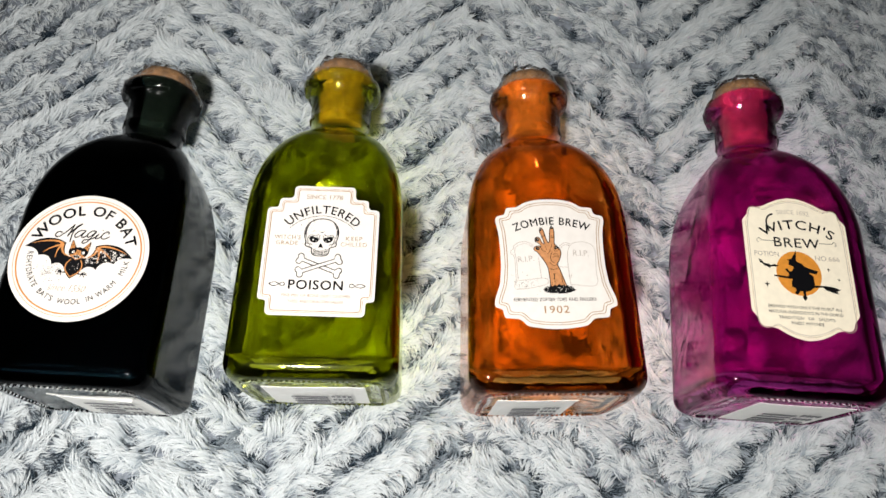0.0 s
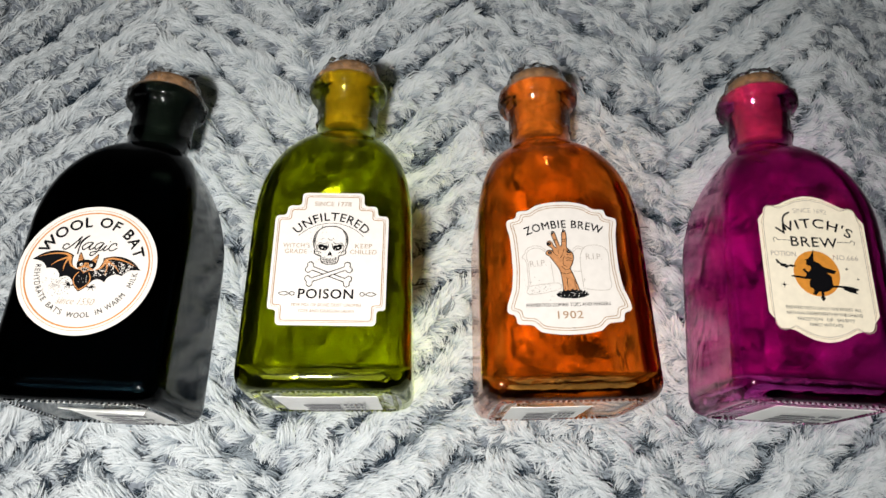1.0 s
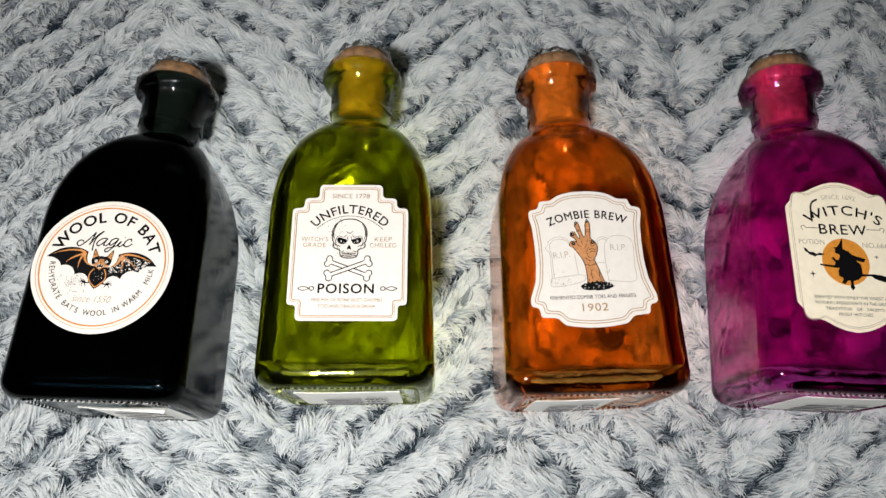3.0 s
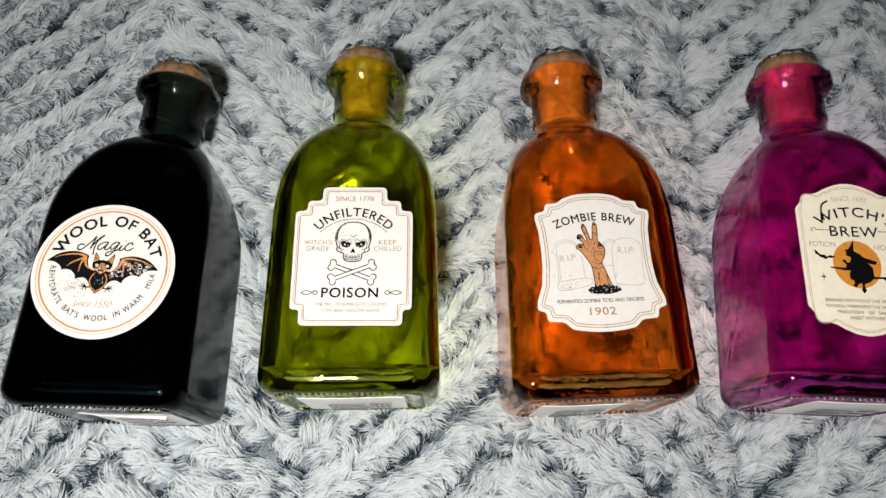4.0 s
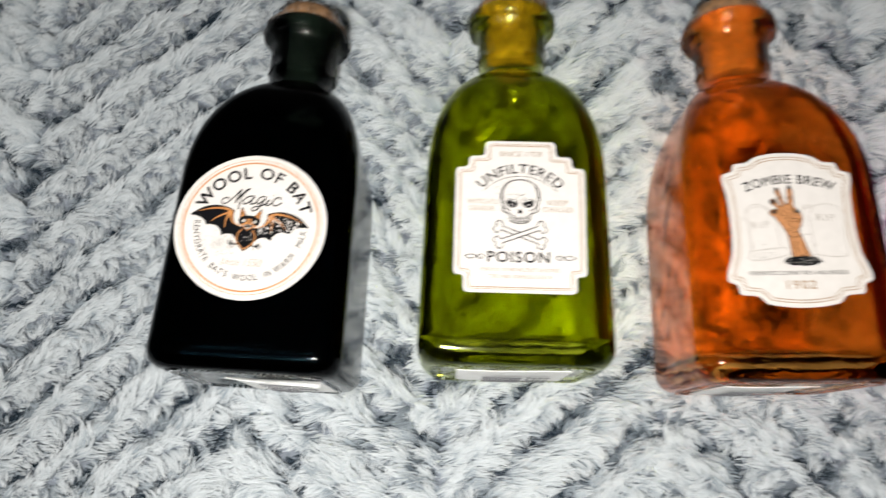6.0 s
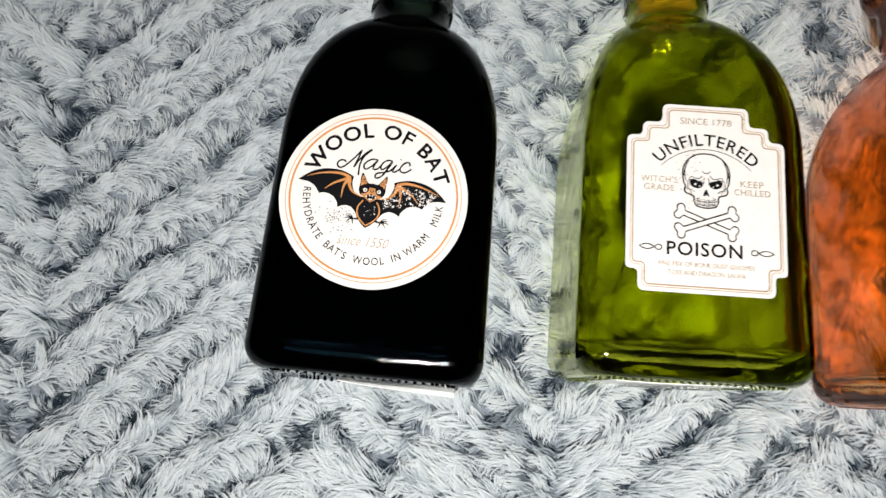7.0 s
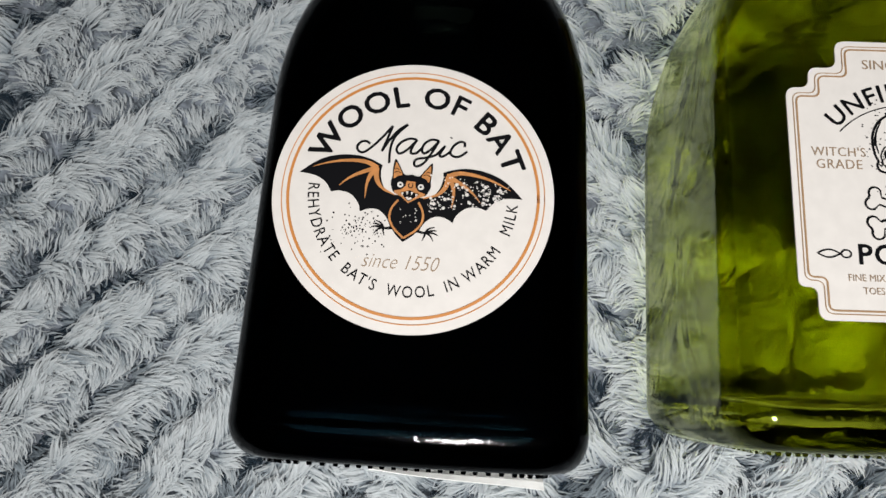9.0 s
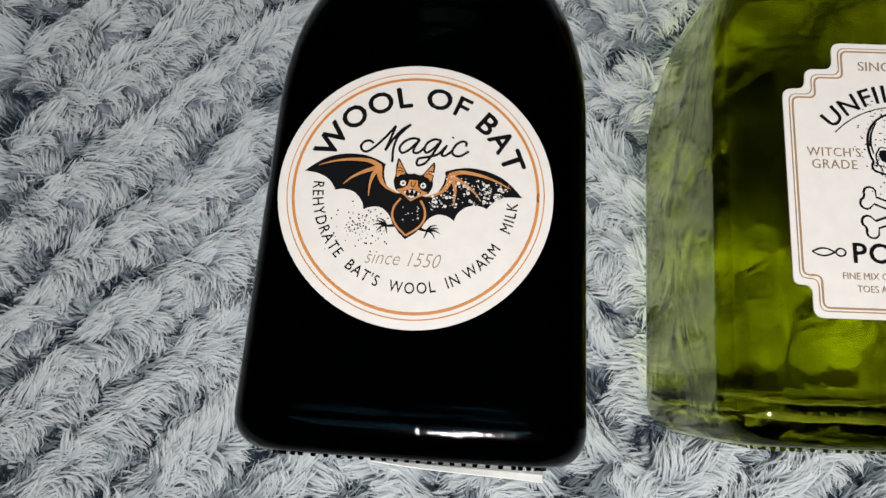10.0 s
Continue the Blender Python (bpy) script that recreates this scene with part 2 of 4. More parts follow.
black = bottle("glass_bottle", "near-black glass bottle with round bat label and cork, lying on fur", -0.1672, 0.0625, -2.0, -1.8, GLASS_BLACK, "near-black glossy glass")
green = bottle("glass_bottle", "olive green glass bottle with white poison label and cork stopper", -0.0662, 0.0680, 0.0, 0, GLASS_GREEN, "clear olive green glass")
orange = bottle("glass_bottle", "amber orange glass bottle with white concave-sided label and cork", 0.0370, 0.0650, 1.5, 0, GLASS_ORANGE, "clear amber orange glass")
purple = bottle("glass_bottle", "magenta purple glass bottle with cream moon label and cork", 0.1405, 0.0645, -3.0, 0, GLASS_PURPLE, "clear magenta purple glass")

# ---- printed labels ----
orange.scale = (1.03, 1.0, 1.03)
FACE, STEP = HALF_D + 0.0001, 0.00005


def lines(name, paths, width, mat, parent, layer=1, closed=False):
    """Printed strokes of an even width along the given paths."""
    verts, faces = [], []
    for n, path in enumerate(paths):
        pts = list(path) + ([path[0], path[1]] if closed else [])
        z = 0.0003 + layer * STEP + (n % 40) * 1e-6
        start = len(verts)
        for i, (x, y) in enumerate(pts):
            x0, y0 = pts[max(0, i - 1)]
            x1, y1 = pts[min(len(pts) - 1, i + 1)]
            d = math.hypot(x1 - x0, y1 - y0) or 1
            ox, oy = -(y1 - y0) / d * width / 2, (x1 - x0) / d * width / 2
            verts += [(x + ox, y + oy, z), (x - ox, y - oy, z)]
        for i in range(len(pts) - 1):
            a = start + 2 * i
            faces.append((a, a + 1, a + 3, a + 2))
    me = bpy.data.meshes.new(name)
    me.from_pydata(verts, [], faces)
    return link(name, me, mat, parent)


def ink(name, loops, mat, parent, layer=1):
    return flat(name, loops[0], 0.00002, mat, parent, 0.0003 + layer * STEP, "", loops[1:])


def letters(name, words, mat, parent, width, height, x=0.0, y=0.0, bend=0.0, shear=0.0, weight=0.0, layer=1, turn=0.0, space=1.0):
    """A printed line of writing, width x height, centred at x, y; bend: the radius of the arc it stands on (minus: hangs in)."""
    curve = bpy.data.curves.new(name, "FONT")
    curve.body, curve.shear, curve.offset, curve.resolution_u, curve.space_character = words, shear, min(weight, 0), 3, space
    tmp = new(name, curve)
    me = bpy.data.meshes.new_from_object(tmp.evaluated_get(bpy.context.evaluated_depsgraph_get()))
    bpy.data.objects.remove(tmp)
    me.name = name
    co = np.empty(len(me.vertices) * 3)
    me.vertices.foreach_get("co", co)
    co = co.reshape(-1, 3)
    co[:, 0] = (co[:, 0] - co[:, 0].min()) / np.ptp(co[:, 0]) * width - width / 2
    co[:, 1] = (co[:, 1] - co[:, 1].min()) / np.ptp(co[:, 1]) * height - height / 2
    if bend:
        q = co[:, 0] / bend + (0 if bend > 0 else math.pi)
        r = abs(bend) + (co[:, 1] if bend > 0 else -co[:, 1])
        if bend > 0:
            co[:, 0], co[:, 1] = r * np.sin(q), r * np.cos(q) - bend
        else:
            co[:, 0], co[:, 1] = -r * np.sin(q) * -1, r * np.cos(q) - bend
    c, s = math.cos(radians(turn)), math.sin(radians(turn))
    co[:, 0], co[:, 1] = co[:, 0] * c - co[:, 1] * s + x, co[:, 0] * s + co[:, 1] * c + y
    co[:, 2] = 0.0003 + layer * STEP
    tris = [tuple(p.vertices) for p in me.polygons]
    bpy.data.meshes.remove(me)
    verts, faces = [], []
    shift = weight * height
    for n, (dx, dy) in enumerate(((0, 0), (1, 0.4), (-1, -0.4), (0.4, -1), (-0.4, 1)) if weight > 0 else ((0, 0),)):
        start = len(verts)
        verts += [tuple(p) for p in co + np.array((dx * shift, dy * shift, n * 2e-6))]
        faces += [tuple(start + k for k in f) for f in tris]
    me = bpy.data.meshes.new(name)
    me.from_pydata(verts, [], faces)
    return link(name, me, mat, parent)


def mirrored(pts, cx=0.0):
    return [(2 * cx - x, y) for x, y in reversed(pts)]


def stepped(corners, r=0.0016, n=5):
    """A closed outline with its corners rounded off."""
    out = []
    for i, p in enumerate(corners):
        a, c = Vector(corners[i - 1]), Vector(corners[(i + 1) % len(corners)])
        p = Vector(p)
        u, w = (a - p), (c - p)
        k = min(r, u.length * 0.45, w.length * 0.45)
        s, e = p + u.normalized() * k, p + w.normalized() * k
        for j in range(n + 1):
            t = j / n
            out.append(tuple((1 - t) ** 2 * s + 2 * t * (1 - t) * p + t * t * e))
    return out


def put(ob, x, y, turn):
    ob.location.x, ob.location.y, ob.rotation_euler.z = x, y, radians(turn)
    return ob


def arc(cx, cy, r, a0, a1, n=16):
    return [(cx + r * math.cos(radians(a0 + (a1 - a0) * i / n)), cy + r * math.sin(radians(a0 + (a1 - a0) * i / n))) for i in range(n + 1)]


# the round label
R = 0.029
bat_label = put(flat("label", circle(R), 0.0003, PAPER, black, FACE, "round white paper label with copper rings"), -0.0020, 0.0545, -0.9)
lines("copper_ring", [circle(R * 0.932)], R * 0.007, GOLD, bat_label, closed=True)
lines("copper_ring", [circle(R * 0.888)], R * 0.021, GOLD, bat_label, closed=True)
letters("lettering", "WOOL OF BAT", INK, bat_label, R * 1.87, R * 0.160, R * 0.0065, R * 0.745, R * 0.745, 0, 0.034, space=1.15, turn=-0.5)
letters("lettering", "since 1550", TAN, bat_label, R * 0.54, R * 0.10, R * -0.045, R * -0.50, 0, 0.35, -0.015)
letters("lettering", "REHYDRATE  BAT'S  WOOL  IN WARM   MILK", INK, bat_label, R * 2.21, R * 0.084, R * -0.025, R * -0.704, R * -0.705, 0, 0.004, space=1.15, turn=-2.0)


def smooth(path, n=8):
    """A soft curve through the given places."""
    out = []
    for i in range(len(path) - 1):
        p0, p1, p2, p3 = (Vector(path[max(0, min(len(path) - 1, i + k))]) for k in (-1, 0, 1, 2))
        for j in range(n):
            t = j / n
            out.append(tuple(0.5 * (2 * p1 + (p2 - p0) * t + (2 * p0 - 5 * p1 + 4 * p2 - p3) * t * t + (3 * p1 - p0 - 3 * p2 + p3) * t ** 3)))
    return out + [tuple(path[-1])]


def written(strokes):
    """One letter of a written word, in units of the label's radius."""
    lines("lettering", [[(x * R, y * R) for x, y in smooth(p)] for p in strokes], R * 0.0185, INK, bat_label)


# "Magic", in a round hand
written([[(-0.341, 0.351), (-0.37, 0.369), (-0.409, 0.359), (-0.432, 0.322), (-0.416, 0.289), (-0.382, 0.284), (-0.332, 0.323), (-0.259, 0.406), (-0.19, 0.501)], [(-0.19, 0.501), (-0.219, 0.403), (-0.252, 0.301)], [(-0.252, 0.301), (-0.204, 0.39), (-0.144, 0.472), (-0.081, 0.52)], [(-0.081, 0.52), (-0.161, 0.428), (-0.192, 0.334), (-0.192, 0.215)]])
written([[(-0.005, 0.408), (-0.059, 0.412), (-0.116, 0.382), (-0.148, 0.331), (-0.129, 0.294), (-0.084, 0.315), (-0.035, 0.368), (-0.005, 0.408)], [(-0.005, 0.408), (-0.037, 0.346), (-0.043, 0.304), (-0.003, 0.307), (0.038, 0.352)]])
written([[(0.154, 0.411), (0.102, 0.417), (0.051, 0.382), (0.035, 0.331), (0.057, 0.309), (0.107, 0.351), (0.154, 0.411)], [(0.154, 0.411), (0.11, 0.323), (0.056, 0.235), (0.006, 0.206), (-0.013, 0.223), (0.001, 0.259), (0.073, 0.278), (0.138, 0.304), (0.187, 0.364)]])
written([[(0.199, 0.379), (0.173, 0.328), (0.165, 0.299), (0.192, 0.297), (0.236, 0.333)], [(0.236, 0.437), (0.241, 0.446)]])
written([[(0.339, 0.379), (0.337, 0.411), (0.303, 0.415), (0.263, 0.384), (0.24, 0.333), (0.258, 0.304), (0.305, 0.303), (0.362, 0.346)]])

# the bat, drawn as one half and mirrored
MID = -0.025


def both(s, pts):
    """Places on the half s of the bat, which is drawn turned a little."""
    return [((MID + 1.03 * (s * x * 0.9986 + y * 0.0523)) * R, (0.03 + 1.03 * (y * 0.9986 - s * x * 0.0523)) * R) for x, y in pts]


def taper(name, s, paths, mat, layer):
    """Drawn strokes, each running out to a point: path, widest."""
    verts, faces = [], []
    for k, (path, wide) in enumerate(paths):
        pts = smooth(path, 6)
        a = len(verts)
        for i, (x, y) in enumerate(pts):
            x0, y0 = pts[max(0, i - 1)]
            x1, y1 = pts[min(len(pts) - 1, i + 1)]
            d = math.hypot(x1 - x0, y1 - y0) or 1
            w = wide * (1 - i / (len(pts) - 1)) ** 0.8 / 2 + 0.001
            z = 0.0003 + layer * STEP + k * 2e-6
            verts += [(*p, z) for p in both(s, [(x - (y1 - y0) / d * w, y + (x1 - x0) / d * w), (x + (y1 - y0) / d * w, y - (x1 - x0) / d * w)])]
        faces += [(a + 2 * i, a + 2 * i + 1, a + 2 * i + 3, a + 2 * i + 2) for i in range(len(pts) - 1)]
    me = bpy.data.meshes.new(name)
    me.from_pydata(verts, [], faces)
    return link(name, me, mat, bat_label)


WING = smooth([(0.775, 0.028), (0.70, 0.098), (0.62, 0.153), (0.51, 0.19), (0.385, 0.20), (0.285, 0.18), (0.212, 0.15)], 5)
WING += smooth([(0.218, 0.11), (0.208, 0.05), (0.172, -0.019), (0.11, -0.05)], 4)
UNDER = smooth([(0.10, -0.28), (0.135, -0.217), (0.195, -0.172), (0.262, -0.172), (0.321, -0.20)], 4)[:-1] + smooth([(0.321, -0.20), (0.338, -0.145), (0.40, -0.085), (0.48, -0.07), (0.537, -0.085)], 4)[:-1] + smooth([(0.537, -0.085), (0.585, -0.022), (0.665, 0.018), (0.775, 0.028)], 4)[:-1]
CHEST = [(0.0, -0.375), (0.05, -0.335), (0.10, -0.28)]
half = CHEST[1:] + UNDER[1:] + WING
ink("bat_print", [both(1, CHEST[:1] + half) + both(-1, half)[::-1]], INK, bat_label)
HEAD = smooth([(0.0, 0.108), (0.05, 0.102), (0.085, 0.15), (0.128, 0.208), (0.138, 0.15), (0.134, 0.08), (0.14, 0.035), (0.128, -0.005), (0.11, -0.032), (0.06, -0.055), (0.0, -0.105)], 4)
ink("bat_head_print", [both(1, HEAD) + both(-1, HEAD[1:-1])[::-1]], INK, bat_label, 2)
for s in (-1, 1):
    ink("bat_ear_print", [both(s, smooth([(0.122, 0.188), (0.085, 0.135), (0.068, 0.098), (0.098, 0.085), (0.122, 0.065), (0.128, 0.12), (0.122, 0.188)], 4)[:-1])], BAT_INK, bat_label, 3)
    lines("bat_ear_fold_print", [both(s, smooth(p, 4)) for p in ([(0.078, 0.108), (0.10, 0.118), (0.124, 0.108)], [(0.09, 0.13), (0.108, 0.138), (0.126, 0.132)])], R * 0.006, INK, bat_label, 4)
    taper("wing_bone_print", s, [([(0.245, 0.125), (0.33, 0.16), (0.456, 0.155), (0.58, 0.125), (0.69, 0.079)], 0.034), ([(0.245, 0.128), (0.31, 0.10), (0.385, 0.06), (0.445, 0.015), (0.49, -0.035)], 0.034), ([(0.25, 0.125), (0.285, 0.07), (0.302, 0.0), (0.30, -0.10)], 0.038), ([(0.255, 0.125), (0.238, 0.045), (0.19, -0.015), (0.095, -0.055)], 0.042)], BAT_INK, 2)
    lines("bat_chest_print", [both(s, smooth([(0.07, -0.085), (0.108, -0.15), (0.112, -0.22), (0.075, -0.285), (0.0, -0.348)], 5))], R * 0.015, BAT_INK, bat_label, 2)
    taper("bat_claw_print", s, [([(0.09, -0.287), (0.13, -0.295), (0.165, -0.285)], 0.022)] + [([(0.145, -0.292), p, q], 0.016) for p, q in (((0.165, -0.262), (0.205, -0.247)), ((0.19, -0.272), (0.222, -0.272)), ((0.20, -0.29), (0.235, -0.305)), ((0.18, -0.31), (0.205, -0.345)), ((0.14, -0.32), (0.128, -0.352)))], INK, 2)
    ink("bat_eye_print", [both(s, circle(0.021, 16, 0.072, 0.025))], PAPER, bat_label, 4)
    ink("bat_pupil_print", [both(s, circle(0.0085, 10, 0.070, 0.025))], INK, bat_label, 5)
ink("bat_face_print", [both(1, [(-0.03, 0.058), (0.03, 0.058), (0.035, 0.02), (0.06, -0.008), (0.108, -0.022), (0.102, -0.038), (0.055, -0.06), (0.0, -0.1), (-0.055, -0.06), (-0.102, -0.038), (-0.108, -0.022), (-0.06, -0.008), (-0.035, 0.02)])], BAT_INK, bat_label, 3)
lines("bat_nose_print", [both(1, smooth([(-0.012, 0.045), (-0.014, 0.02), (0.0, 0.01), (0.014, 0.02), (0.012, 0.045)], 4))], R * 0.007, INK, bat_label, 4)
ink("bat_mouth_print", [both(1, smooth([(-0.065, -0.028), (-0.03, -0.02), (0.0, -0.008), (0.03, -0.02), (0.065, -0.028), (0.035, -0.058), (0.0, -0.085), (-0.035, -0.058), (-0.065, -0.028)], 4)[:-1])], INK, bat_label, 4)
for x, y in ((-0.048, -0.03), (-0.016, -0.018), (0.016, -0.018), (0.048, -0.03)):
    ink("bat_tooth_print", [both(1, [(x - 0.009, y), (x, y - 0.026), (x + 0.009, y)])], PAPER, bat_label, 5)
ink("bat_tooth_print", [both(1, [(-0.024, -0.066), (-0.012, -0.056), (0.0, -0.064), (0.012, -0.056), (0.024, -0.066), (0.0, -0.08)])], PAPER, bat_label, 5)
dots, specks = random.Random(4), []
for i in range(120):
    specks.append(circle(R * dots.uniform(0.002, 0.007), 6, R * dots.gauss(-0.37, 0.10), R * dots.gauss(-0.28, 0.08)))
ink("speckle_print", specks, INK, bat_label, 2)
specks = []
for i in range(170):
    x = dots.uniform(0.13, 0.70)
    specks.append(circle(R * min(0.014, 0.003 + dots.expovariate(260)), 7, R * (MID + x), R * (0.17 - 0.10 * x - dots.uniform(0, 0.30) * (1.1 - x))))
for i in range(14):
    specks.append(circle(R * dots.uniform(0.003, 0.006), 6, R * dots.uniform(-0.09, 0.05), R * dots.uniform(-0.25, -0.10)))
ink("pale_speckle_print", specks, PAPER, bat_label, 6)


# the stepped label
def poison_shape(i):
    a, b, c, d = 0.0245 - i, 0.0196 - i, 0.0135 - i, 0.0208 - i
    t, m, s, e, f = 0.0300 - i, 0.0238 - i, 0.0192 - i, -0.0232 + i, -0.0298 + i
    half = [(d, f), (d, e), (a, e), (a, s), (b, s), (b, m), (c, m), (c, t)]
    return stepped(half + mirrored(half), 0.0022 - i * 0.4)


poison = put(flat("label", poison_shape(0), 0.0003, PAPER, green, FACE, "stepped white paper label with skull"), 0.0009, 0.0558, -0.3)
lines("tan_border", [poison_shape(0.0013)], 0.00020, COPPER, poison, closed=True)
lines("tan_border", [poison_shape(0.0020)], 0.00038, COPPER, poison, closed=True)
letters("lettering", "SINCE 1778", TAN, poison, 0.0160, 0.0021, 0, 0.0247, 0, 0, -0.002)
letters("lettering", "UNFILTERED", INK, poison, 0.0350, 0.0038, 0, 0.0187, 0.0208, 0, 0.018, space=1.12)
lines("arc_rule", [arc(0, -0.0034, 0.0190, 137, 43, 24)], 0.00022, INK, poison)
letters("lettering", "WITCH'S", TAN, poison, 0.0112, 0.0020, -0.0145, 0.0052, 0, 0, -0.001, space=1.1)
letters("lettering", "GRADE", TAN, poison, 0.0094, 0.0020, -0.0145, 0.0025, 0, 0, -0.001, space=1.1)
letters("lettering", "KEEP", TAN, poison, 0.0072, 0.0020, 0.0142, 0.0052, 0, 0, -0.001, space=1.1)
letters("lettering", "CHILLED", TAN, poison, 0.0112, 0.0020, 0.0142, 0.0025, 0, 0, -0.001, space=1.1)
letters("lettering", "POISON", INK, poison, 0.0228, 0.0041, -0.0006, -0.0163, 0, 0, 0.024, space=1.1)
letters("lettering", "FINE MIX OF BONE DUST GNOMES", TAN, poison, 0.0290, 0.0014, 0, -0.0211, 0, 0, -0.002)
letters("lettering", "TOES AND DRAGON SALIVA", TAN, poison, 0.0235, 0.0014, 0, -0.0237, 0, 0, -0.002)
for s in (-1, 1):
    lens = [(s * (0.0158 + 0.0046 * k / 12), -0.0163 + 0.0008 * math.sin(math.pi * k / 12)) for k in range(13)]
    lens += [(x, -0.0326 - y) for x, y in reversed(lens[1:-1])] + lens[:1]
    lines("scroll_print", [lens, [(s * (0.0146 + 0.0010 * math.cos(q)), -0.0163 + 0.0008 * math.sin(q)) for q in [math.tau * k / 14 for k in range(15)]]], 0.00034, INK, poison)
def mm(pts):
    return [(x * 0.001, y * 0.001) for x, y in pts]


def on_label(name, paths, width, mat, parent, layer=1):
    """Soft strokes given in millimetres."""
    return lines(name, [smooth(mm(p), 5) for p in paths], width, mat, parent, layer)


SKULL = [(0, 14.2), (2.8, 13.8), (5.4, 12.2), (6.9, 9.8), (7.3, 7.2), (6.9, 4.6), (6.4, 3.4), (6.7, 2.4), (6.2, 1.3), (4.6, 0.8), (3.8, 0.3), (3.7, -1.2), (3.0, -2.6), (1.4, -3.1), (0, -3.2)]
for s in (-1, 1):
    side = [(s * x, y) for x, y in SKULL]
    on_label("skull_print", [side], 0.00046, INK, poison)
    on_label("skull_shade_print", [[(s * x, y) for x, y in p] for p in ([(5.2, 12.0), (6.3, 9.6), (6.6, 7.2), (6.2, 5.0)], [(5.9, 10.9), (6.7, 8.6), (6.9, 6.6)], [(5.4, 5.6), (5.8, 4.4), (5.5, 3.0), (5.9, 2.2)], [(6.0, 3.2), (5.0, 2.2), (4.6, 1.2)], [(3.5, 1.6), (4.4, 2.3), (5.3, 2.4)], [(2.0, 0.2), (2.6, -0.4), (3.2, -0.2)], [(1.2, 7.0), (2.4, 6.0), (4.6, 6.5), (5.4, 5.4)], [(0.5, 6.4), (0.9, 5.4), (0.8, 4.2)])], 0.00024, INK, poison, 2)
    eye = [(1.0, 4.6), (1.5, 5.2), (2.6, 5.4), (3.8, 5.9), (4.9, 5.6), (5.0, 4.3), (4.2, 3.3), (2.6, 2.9), (1.3, 3.5), (1.0, 4.6)]
    ink("eye_socket_print", [smooth(mm([(s * x, y) for x, y in eye]), 4)[:-1]], INK, poison)
    ink("eye_glint_print", [circle(0.00036, 8, s * 0.0034, 0.0042), circle(0.0002, 8, s * 0.0022, 0.0036)], PAPER, poison, 4)
on_label("skull_shade_print", [[(-1.3, 8.6), (-0.4, 7.7), (0, 7.9), (0.4, 7.7), (1.3, 8.6)], [(-3.2, -0.9), (-1.5, -1.3), (1.5, -1.3), (3.2, -0.9)], [(-2.9, -2.0), (0, -2.6), (2.9, -2.0)]] + [[(x, -0.5), (x, -2.5)] for x in (-2.6, -1.9, -1.2, -0.6, 0, 0.6, 1.2, 1.9, 2.6)], 0.00022, INK, poison, 2)
ink("nose_print", [mm([(0.0, 2.8), (0.7, 1.6), (1.0, 0.3), (0.3, 0.8), (-0.3, 0.8), (-1.0, 0.3), (-0.7, 1.6)])], INK, poison)
specks = [circle(dots.uniform(0.00006, 0.00018), 6, -0.0055 + dots.gauss(0, 0.0022), 0.0060 + dots.gauss(0, 0.0045)) for i in range(90)]
ink("speckle_print", specks, INK, poison, 3)


def bone(x0, y0, x1, y1):
    dx, dy = x1 - x0, y1 - y0
    n = math.hypot(dx, dy)
    ux, uy = dx / n, dy / n
    half, knob = 0.0008, 0.0015
    loop = []
    for (cx, cy, d) in ((x1, y1, 1), (x0, y0, -1)):
        ax, ay = ux * d, uy * d
        px, py = -ay, ax
        loop += [(cx - ax * knob - px * half, cy - ay * knob - py * half)]
        for side in (-1, 1):
            kx, ky = cx + px * side * 0.0012, cy + py * side * 0.0012
            a0 = math.atan2(ay, ax)
            for k in range(7):
                q = a0 + (radians(-135 + 30 * k) if side < 0 else radians(-45 + 30 * k))
                loop.append((kx + 0.00125 * math.cos(q), ky + 0.00125 * math.sin(q)))
        loop += [(cx - ax * knob + px * half, cy - ay * knob + py * half)]
    return loop


for layer, b in ((1, (-0.0082, -0.0046, 0.0082, -0.0108)), (3, (-0.0082, -0.0108, 0.0082, -0.0046))):
    loop = bone(*b)
    ink("bone_print", [loop], PAPER, poison, layer)
    lines("bone_outline", [loop], 0.00042, INK, poison, layer + 1, closed=True)


# the label with hollow sides
def inset(poly, d):
    """The closed outline (drawn anticlockwise) moved inwards by d."""
    out = []
    for k, p in enumerate(poly):
        p, a, c = Vector(p), Vector(poly[k - 1]), Vector(poly[(k + 1) % len(poly)])
        u, w = (p - a).normalized(), (c - p).normalized()
        n = Vector((-u.y - w.y, u.x + w.x)).normalized()
        out.append(tuple(p + n * d / max(0.45, n.dot(Vector((-u.y, u.x))))))
    return out


def brew_shape(i):
    half = [(x, -0.0298 + 9.5 * x * x) for x in (0.002, 0.006, 0.0098, 0.0124)]
    half += [(0.0152, -0.0253), (0.0216, -0.0249), (0.0220, -0.0210), (0.0253, -0.0201), (0.0252, -0.0170), (0.0227, -0.0097), (0.0219, -0.0018), (0.0219, 0.0060), (0.0223, 0.0140)]
    half += [(0.0234, 0.0190), (0.0231, 0.0215), (0.0191, 0.0225), (0.0186, 0.0257), (0.0138, 0.0259), (0.0112, 0.0279), (0.0085, 0.0289), (0.005, 0.0296), (0.002, 0.0298)]
    return stepped(inset(half + mirrored(half), i), 0.0013, 3)


